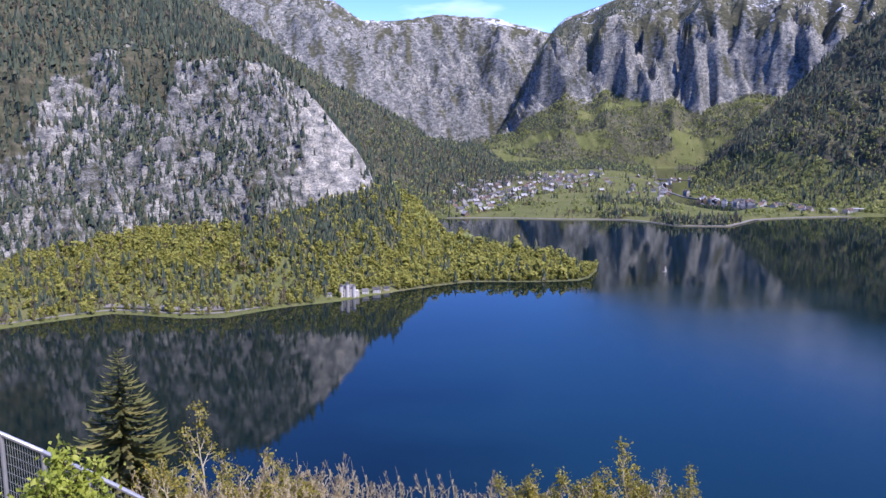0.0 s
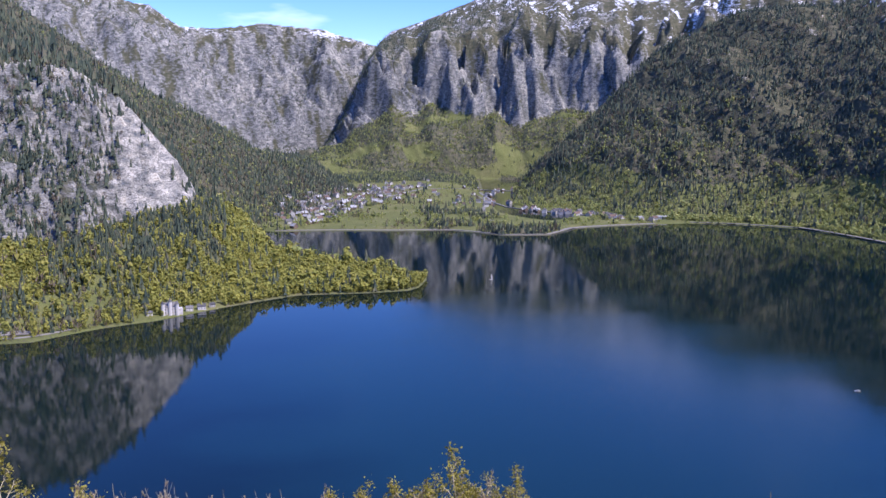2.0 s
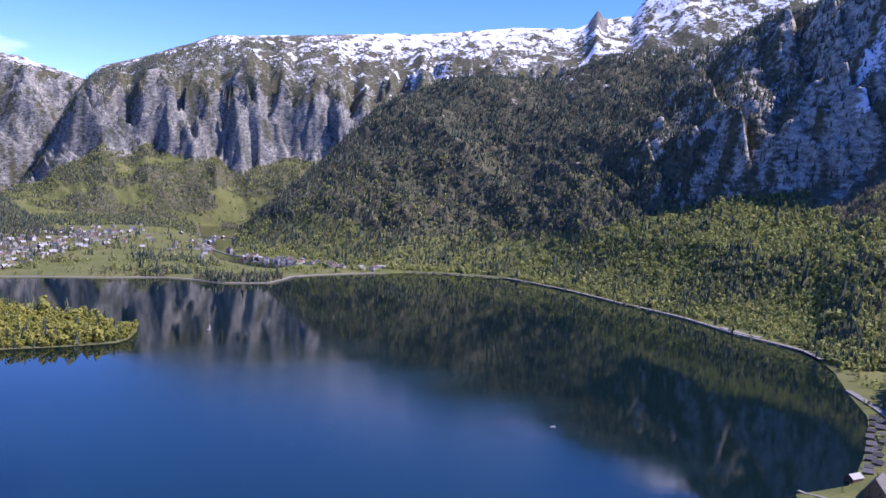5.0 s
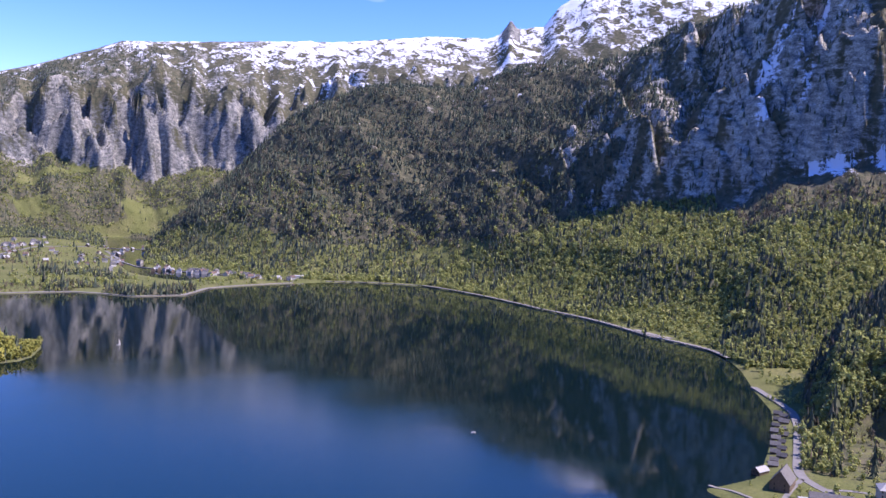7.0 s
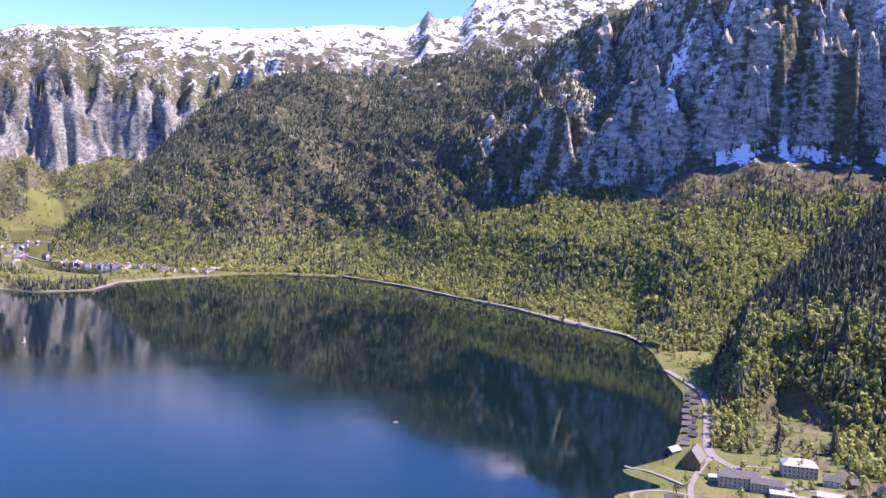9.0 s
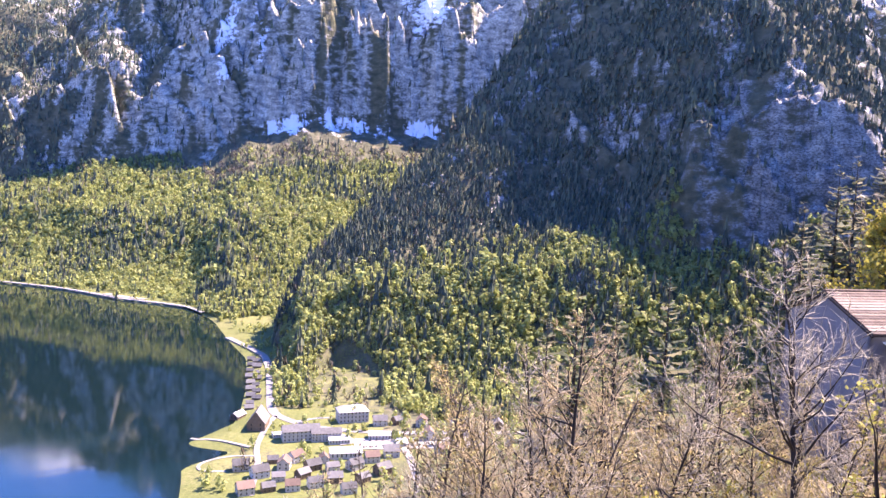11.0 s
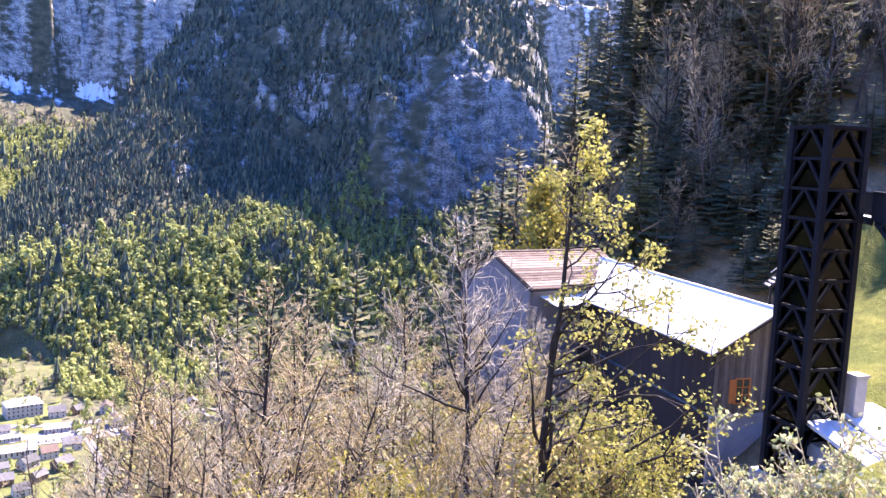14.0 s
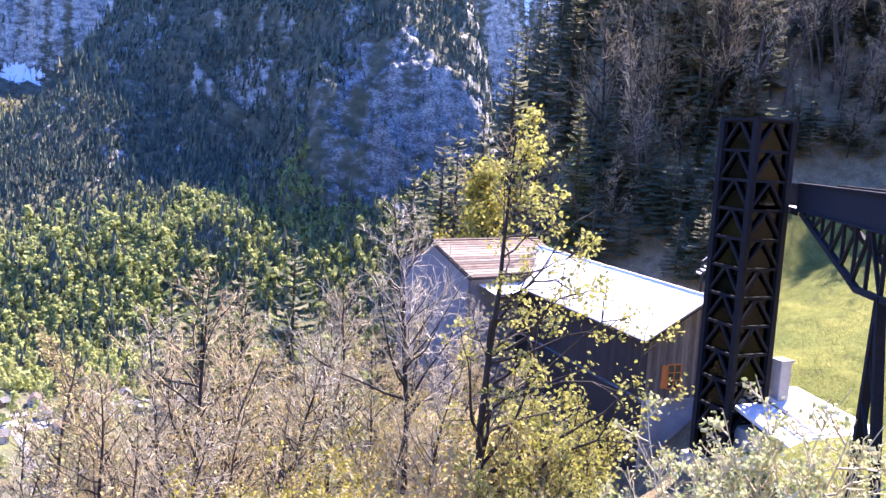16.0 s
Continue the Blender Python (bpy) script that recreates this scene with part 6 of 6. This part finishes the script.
def stand(az, r, turn, size=1.0):
    x, y = polar(az, r)
    return Matrix.Translation((x, y, max(ground_z(x, y), 0.4))) @ Matrix.Rotation(radians(turn - az), 4, "Z") @ Matrix.Diagonal((size, size, size, 1))


def settle(ob, az, r, turn, size=1.0):
    ob.matrix_basis = stand(az, r, turn, size)
    return ob


hg = random.Random(9)
# roads
strip("road", "pale asphalt road along the foot of the wooded hill", "road", [(58.6, 1085), (60.3, 1000), (61.1, 960), (61.45, 900), (61.55, 815), (61.6, 745), (61.9, 722), (64.0, 690), (66.9, 673), (70.5, 667), (76.6, 674), (84, 690)], 8.5, ASPHALT)
strip("road", "pale lane through the village", "road", [(61.9, 720), (61.3, 690), (60.6, 640), (60.8, 600), (60.2, 540)], 4.5, ASPHALT)
strip("road", "pale lane below the villa", "road", [(63.2, 700), (65.0, 715), (66.0, 712)], 4.0, ASPHALT)
strip("road", "pale lane among the low roofs", "road", [(70.5, 664), (71.5, 610), (72.2, 560), (72.5, 500)], 5.5, ASPHALT)
strip("parking_ground", "pale gravel parking ground in the village", "parking", [(67.5, 640), (70.5, 640), (74.0, 645), (77.5, 655)], 26, GRAVEL, 0.3)
strip("parking_ground", "pale paved yard between the large houses", "yard", [(64.8, 672), (66.4, 660), (67.2, 640)], 16, GRAVEL, 0.32)
strip("shore_path", "pale path round the meadow point", "path", [(60.3, 640), (58.6, 655), (57.2, 668), (56.2, 676)], 3.0, GRAVEL, 0.3)
strip("shore_path", "pale curved path on the bathing meadow", "path", [(60.5, 618), (58.5, 622), (57.0, 618), (56.4, 606), (57.0, 590), (58.6, 588)], 2.6, GRAVEL, 0.3)
ws, cs = np.array(WALL_SHORE), np.array(CLIFF_SHORE)
far_shore = [(a, float(np.interp(a, ws[:, 0], ws[:, 1])) + 11) for a in np.arange(29, 57.5, 1.0)]
strip("road", "pale shore road on a stone embankment under the mountain", "road", far_shore, 8.0, GRAVEL, 0.6, skirt=1.2)
strip("beach", "pale gravel bathing beach on the lake", "beach", [(a, float(np.interp(a, ws[:, 0], ws[:, 1])) + 9) for a in np.arange(46, 56.4, 0.8)], 7.0, GRAVEL, 0.25)
strip("beach", "pale gravel ground by the lake shore", "beach", [(a, float(np.interp(a, ws[:, 0], ws[:, 1])) + 24) for a in (50.8, 51.6, 52.4, 53.2)], 14.0, GRAVEL, 0.3)
strip("road", "pale track along the shore below the cliff", "road", [(a, float(np.interp(a, cs[:, 0], cs[:, 1])) + 16) for a in np.arange(-31, -12, 1.0)], 5.0, GRAVEL, 0.3)
strip("gravel_bank", "grey gravel bank above the shore track", "bank", [(a, float(np.interp(a, cs[:, 0], cs[:, 1])) + 31) for a in np.arange(-23, -14.5, 1.0)], 17.0, GRAVEL, 0.5)
strip("gravel_bank", "pale gravel strip on the shore of the plain", "bank", [(a, float(np.interp(a, [p[0] for p in PLAIN_SHORE], [p[1] for p in PLAIN_SHORE])) + 12) for a in np.arange(0.3, 27, 0.8)], 9.0, GRAVEL, 0.6)
strip("river", "pale gravelly river crossing the plain", "river", [(15.6, 1960), (15.0, 2100), (14.9, 2300), (15.4, 2600), (14.6, 2900)], 9, ASPHALT, 0.6)
strip("road", "pale main street of the far village", "road", [(2.4, 2010), (4.4, 2130), (6.2, 2330), (8.2, 2560), (10.6, 2850), (14.0, 3050), (20, 2950)], 9, ASPHALT, 0.8)
strip("road", "pale lane along the edge of the plain", "road", [(26.8, 2020), (24.5, 2085), (22.5, 2150), (20.0, 2215), (18.2, 2270), (16.5, 2360), (15.5, 2520), (14.0, 2800)], 6, ASPHALT, 0.8)

# the village on the delta
villa = settle(house("large white villa with a pale hipped roof", 26, 17, 10, 4, WHITEWALL, PALEROOF, hip=6, storeys=3, name="villa"), 67.3, 704, 12)
hotel = settle(house("long white inn with a grey roof", 30, 13, 8.5, 4, WHITEWALL, SLATE, "large village houses", storeys=3), 63.7, 655, 8)
also(hotel, stand(65.5, 652, 5, 0.8))
hall = settle(house("low hall with a pale flat-pitched roof", 24, 15, 5, 2, WHITEWALL, PALEROOF, "large village houses", storeys=1), 66.9, 612, 6)
for az, r, t, k in ((66.4, 645, 8, 0.7), (69.3, 655, 4, 0.75), (62.3, 664, 12, 0.55), (70.9, 640, 95, 0.6)):
    also(hall, stand(az, r, t, k))
barn = settle(house("tall brown timber boathouse with a steep roof by the water", 24, 15, 7, 9.5, TIMBER, SLATE, "shore houses", storeys=2), 60.75, 690, 80)
pale_barn = settle(house("boathouse with a pale roof at the shore", 13, 8, 3.5, 3, TIMBER, PALEROOF, "shore houses", storeys=1), 59.35, 728, 55)
cottage = [settle(house("white village house with a grey roof", 12, 9, 5.5, 3.6, WHITEWALL, SLATE, "village houses"), 60.9, 575, 20),
           settle(house("white village house with a red-brown roof", 11, 9, 5.5, 3.6, WHITEWALL, REDROOF, "village houses"), 62.6, 590, 80),
           settle(house("brown timber house with a grey roof", 11, 8.5, 5.0, 3.4, TIMBER, SLATE, "village houses"), 64.6, 585, 30)]
boat = settle(house("small dark boathouse on the shore", 8, 5, 2.4, 2.4, TIMBER, SLATE, "boathouses on the shore", storeys=1, windows=False, name="boathouse"), 60.1, 752, 5)
for k in range(15):
    also(boat, stand(60.15 + 0.42 * (k % 2) + hg.uniform(-0.05, 0.05), 768 + k * 13, hg.uniform(-12, 12), hg.uniform(0.8, 1.2)))
spots = [(59.6, 590), (59.9, 545), (61.5, 548), (62.2, 566), (63.2, 548), (63.9, 570), (64.8, 552), (65.4, 600), (66.2, 560), (66.0, 582), (63.4, 604), (61.8, 602), (67.6, 585), (68.8, 600), (69.6, 575), (70.2, 612), (72.9, 655), (74.6, 690),
         (76.3, 640), (72.3, 690), (70.6, 694), (69.3, 690), (75.6, 668), (68.2, 560), (67.2, 540), (73.9, 620), (77.8, 690), (78.6, 650)]
for k, (az, r) in enumerate(spots):
    also(cottage[k % 3], stand(az, r, hg.choice((5, 15, 85, 95, 40)), hg.uniform(0.7, 1.05)))
# cars on the parking ground
CARPAINT = simple("light_car_paint", [(0.3, (0.55, 0.56, 0.58)), (0.7, (0.7, 0.7, 0.72))], 1, 0.3, spread=0.9)
DARKPAINT = simple("dark_car_paint", [(0.3, (0.03, 0.035, 0.05)), (0.7, (0.12, 0.05, 0.05))], 0.6, 0.3, spread=0.6)
RUBBER = simple("tyre_rubber", [(0.3, (0.015, 0.015, 0.015)), (0.7, (0.03, 0.03, 0.03))], 5, 0.8)


def car(label, paint):
    ob = thing("car", label, "car", "parked cars")
    part("body", box_bm((-1.4, -0.58, 0.2), (1.4, 0.58, 0.62), 0.1), paint, ob)
    bm = box_bm((-0.85, -0.52, 0.62), (0.65, 0.52, 1.0))
    for v in bm.verts:
        if v.co.z > 0.9:
            v.co.x, v.co.y = v.co.x * 0.7, v.co.y * 0.85
    part("cabin", bm, PANE, ob)
    for x in (-0.85, 0.85):
        for y in (-0.55, 0.55):
            bm = bmesh.new()
            bmesh.ops.create_cone(bm, cap_ends=True, segments=10, radius1=0.22, radius2=0.22, depth=0.14, matrix=Matrix.Translation((x, y, 0.22)) @ Matrix.Rotation(radians(90), 4, "X"))
            part("wheel", bm, RUBBER, ob)
    return ob


cars = [settle(car("small white car on the pale parking ground", CARPAINT), 68.4, 632, 90), settle(car("small dark car on the pale parking ground", DARKPAINT), 68.8, 632, 90)]
for k in range(34):
    az = 68.2 + 0.28 * (k % 17) * 1.6
    also(cars[hg.random() < 0.4], stand(az, 631 + 15 * (k // 17) + (az - 68) * 1.6, 90 + hg.uniform(-4, 4)) @ Matrix.Translation((0, 0, 0.45)))
# the little castle under the cliff
castle = thing("castle", "small white lakeside castle with turrets", "castle", where=stand(-6.9, 1004, 8, 1.15))
part("main_block", box_bm((-7, -5, -3), (7, 5, 9)), WHITEWALL, castle)
part("wing", box_bm((7, -4, -3), (13, 4, 5.5)), WHITEWALL, castle)
for x, h in ((-7, 12), (7, 11), (0, 14)):
    bm = bmesh.new()
    bmesh.ops.create_cone(bm, cap_ends=True, segments=12, radius1=2, radius2=2, depth=h + 3, matrix=Matrix.Translation((x, -5, (h - 3) / 2)))
    tower = part("turret", bm, WHITEWALL, castle)
    bm = bmesh.new()
    bmesh.ops.create_cone(bm, cap_ends=True, segments=12, radius1=2.4, radius2=0.05, depth=3.4, matrix=Matrix.Translation((x, -5, h + 1.7)))
    part("turret_roof", bm, SLATE, tower)
part("roof", poly_bm([(-7.4, 0, 12.5), (7.4, 0, 12.5), (7.4, -5.4, 8.8), (-7.4, -5.4, 8.8)], 0.3), SLATE, castle)
part("roof", poly_bm([(-7.4, 0, 12.5), (7.4, 0, 12.5), (7.4, 5.4, 8.8), (-7.4, 5.4, 8.8)], 0.3), SLATE, castle)
for k in range(4):
    for z in (1.5, 5.0):
        part("window", box_bm((-5 + 3.2 * k, -5.06, z), (-4 + 3.2 * k, -4.9, z + 1.8)), PANE, castle)
for az, r, k in ((-5.6, 1016, 0.7), (-4.8, 1022, 0.8), (-4.1, 1032, 0.6), (-8.2, 1000, 0.6)):
    also(cottage[0], stand(az, r, 8, k))
# the far village: houses scattered in clusters over the plain
far = [settle(house("far white house with a dark roof", 11, 9, 5, 4, WHITEWALL, SLATE, "houses of the far village", windows=False), 3.2, 2080, 10),
       settle(house("far white house with a red-brown roof", 11, 9, 5, 4, WHITEWALL, REDROOF, "houses of the far village", windows=False), 4.0, 2150, 60),
       settle(house("far timber house with a pale roof", 11, 8, 4, 4, TIMBER, PALEROOF, "houses of the far village", windows=False), 4.8, 2220, 100)]
made = 0
while made < 285:
    q = hg.random()
    if q < 0.62:
        az = hg.gauss(4.8, 2.6)
        r = 1930 + (az + 1) * 85 + hg.gauss(0, 170)
    elif q < 0.8:
        az, r = hg.uniform(6, 17), hg.uniform(2350, 3050)
    else:
        az = hg.uniform(17.5, 27)
        r = float(np.interp(az, ws[:, 0], ws[:, 1])) - 45 + hg.gauss(0, 28)
    if r < float(np.interp(az, [p[0] for p in PLAIN_SHORE], [p[1] for p in PLAIN_SHORE])) + 25 or not 0.4 < az < 27.5 or ground_z(*polar(az, r)) > 32:
        continue
    also(far[hg.randrange(3)], stand(az, r, hg.uniform(0, 180), hg.uniform(0.9, 1.45)))
    made += 1
settle(house("pale large building at the end of the plain", 26, 12, 7, 2, WHITEWALL, PALEROOF, "", windows=False, name="depot"), 27.2, 2088, 5)
church = thing("church", "small far church with a pointed spire", "church", where=stand(15.2, 2480, 10))
part("nave", box_bm((-9, -5, -3), (9, 5, 7)), WHITEWALL, church)
part("nave_roof", poly_bm([(-9.5, 0, 12), (9.5, 0, 12), (9.5, -5.6, 6.6), (-9.5, -5.6, 6.6)], 0.3), SLATE, church)
part("bell_tower", box_bm((-14, -3, -3), (-9, 3, 20)), WHITEWALL, church)
bm = bmesh.new()
bmesh.ops.create_cone(bm, cap_ends=True, segments=4, radius1=4.2, radius2=0.05, depth=12, matrix=Matrix.Translation((-11.5, 0, 26)) @ Matrix.Rotation(radians(45), 4, "Z"))
part("spire", bm, SLATE, church)

# boats
def hull_bm(L, W, H):
    bm = bmesh.new()
    rings = []
    for k in range(7):
        u = k / 6
        w = W / 2 * math.sin(math.pi * (0.18 + 0.82 * u)) ** 0.7
        x = L * (0.5 - u) * -1
        rings.append([bm.verts.new(p) for p in ((x, -w, H), (x, -w * 0.6, -0.1), (x, w * 0.6, -0.1), (x, w, H))])
    for a, b in zip(rings, rings[1:]):
        for k in range(4):
            bm.faces.new((a[k], a[(k + 1) % 4], b[(k + 1) % 4], b[k]))
    bm.faces.new(rings[0]), bm.faces.new(rings[-1][::-1])
    bmesh.ops.recalc_face_normals(bm, faces=bm.faces[:])
    return bm


def on_lake(az, r, turn):
    return Matrix.Translation((*polar(az, r), 0.0)) @ Matrix.Rotation(radians(turn - az), 4, "Z")


sail = thing("sailing_boat", "small white sailing boat on the lake", "boat", where=on_lake(15.5, 1195, 30))
part("hull", hull_bm(6, 2, 0.8), WHITEWALL, sail)
part("mast", bar_bm([((0, 0, 0.6), (0, 0, 9))], 0.12), GALV, sail)
part("sail", poly_bm([(0.1, 0, 1.4), (3.0, 0.5, 1.5), (0.1, 0, 8.8)], 0.03, Vector((0, 1, 0))), WHITEWALL, sail)
for az, r, t in ((39.9, 760, 20), (-4.2, 1035, 80)):
    b = thing("motor_boat", "small white motor boat on the lake", "boat", "motor boats", where=on_lake(az, r, t))
    part("hull", hull_bm(5, 1.8, 0.8), WHITEWALL, b)
    part("cabin", box_bm((-0.6, -0.6, 0.6), (1.2, 0.6, 1.5), 0.1), PALEROOF, b)
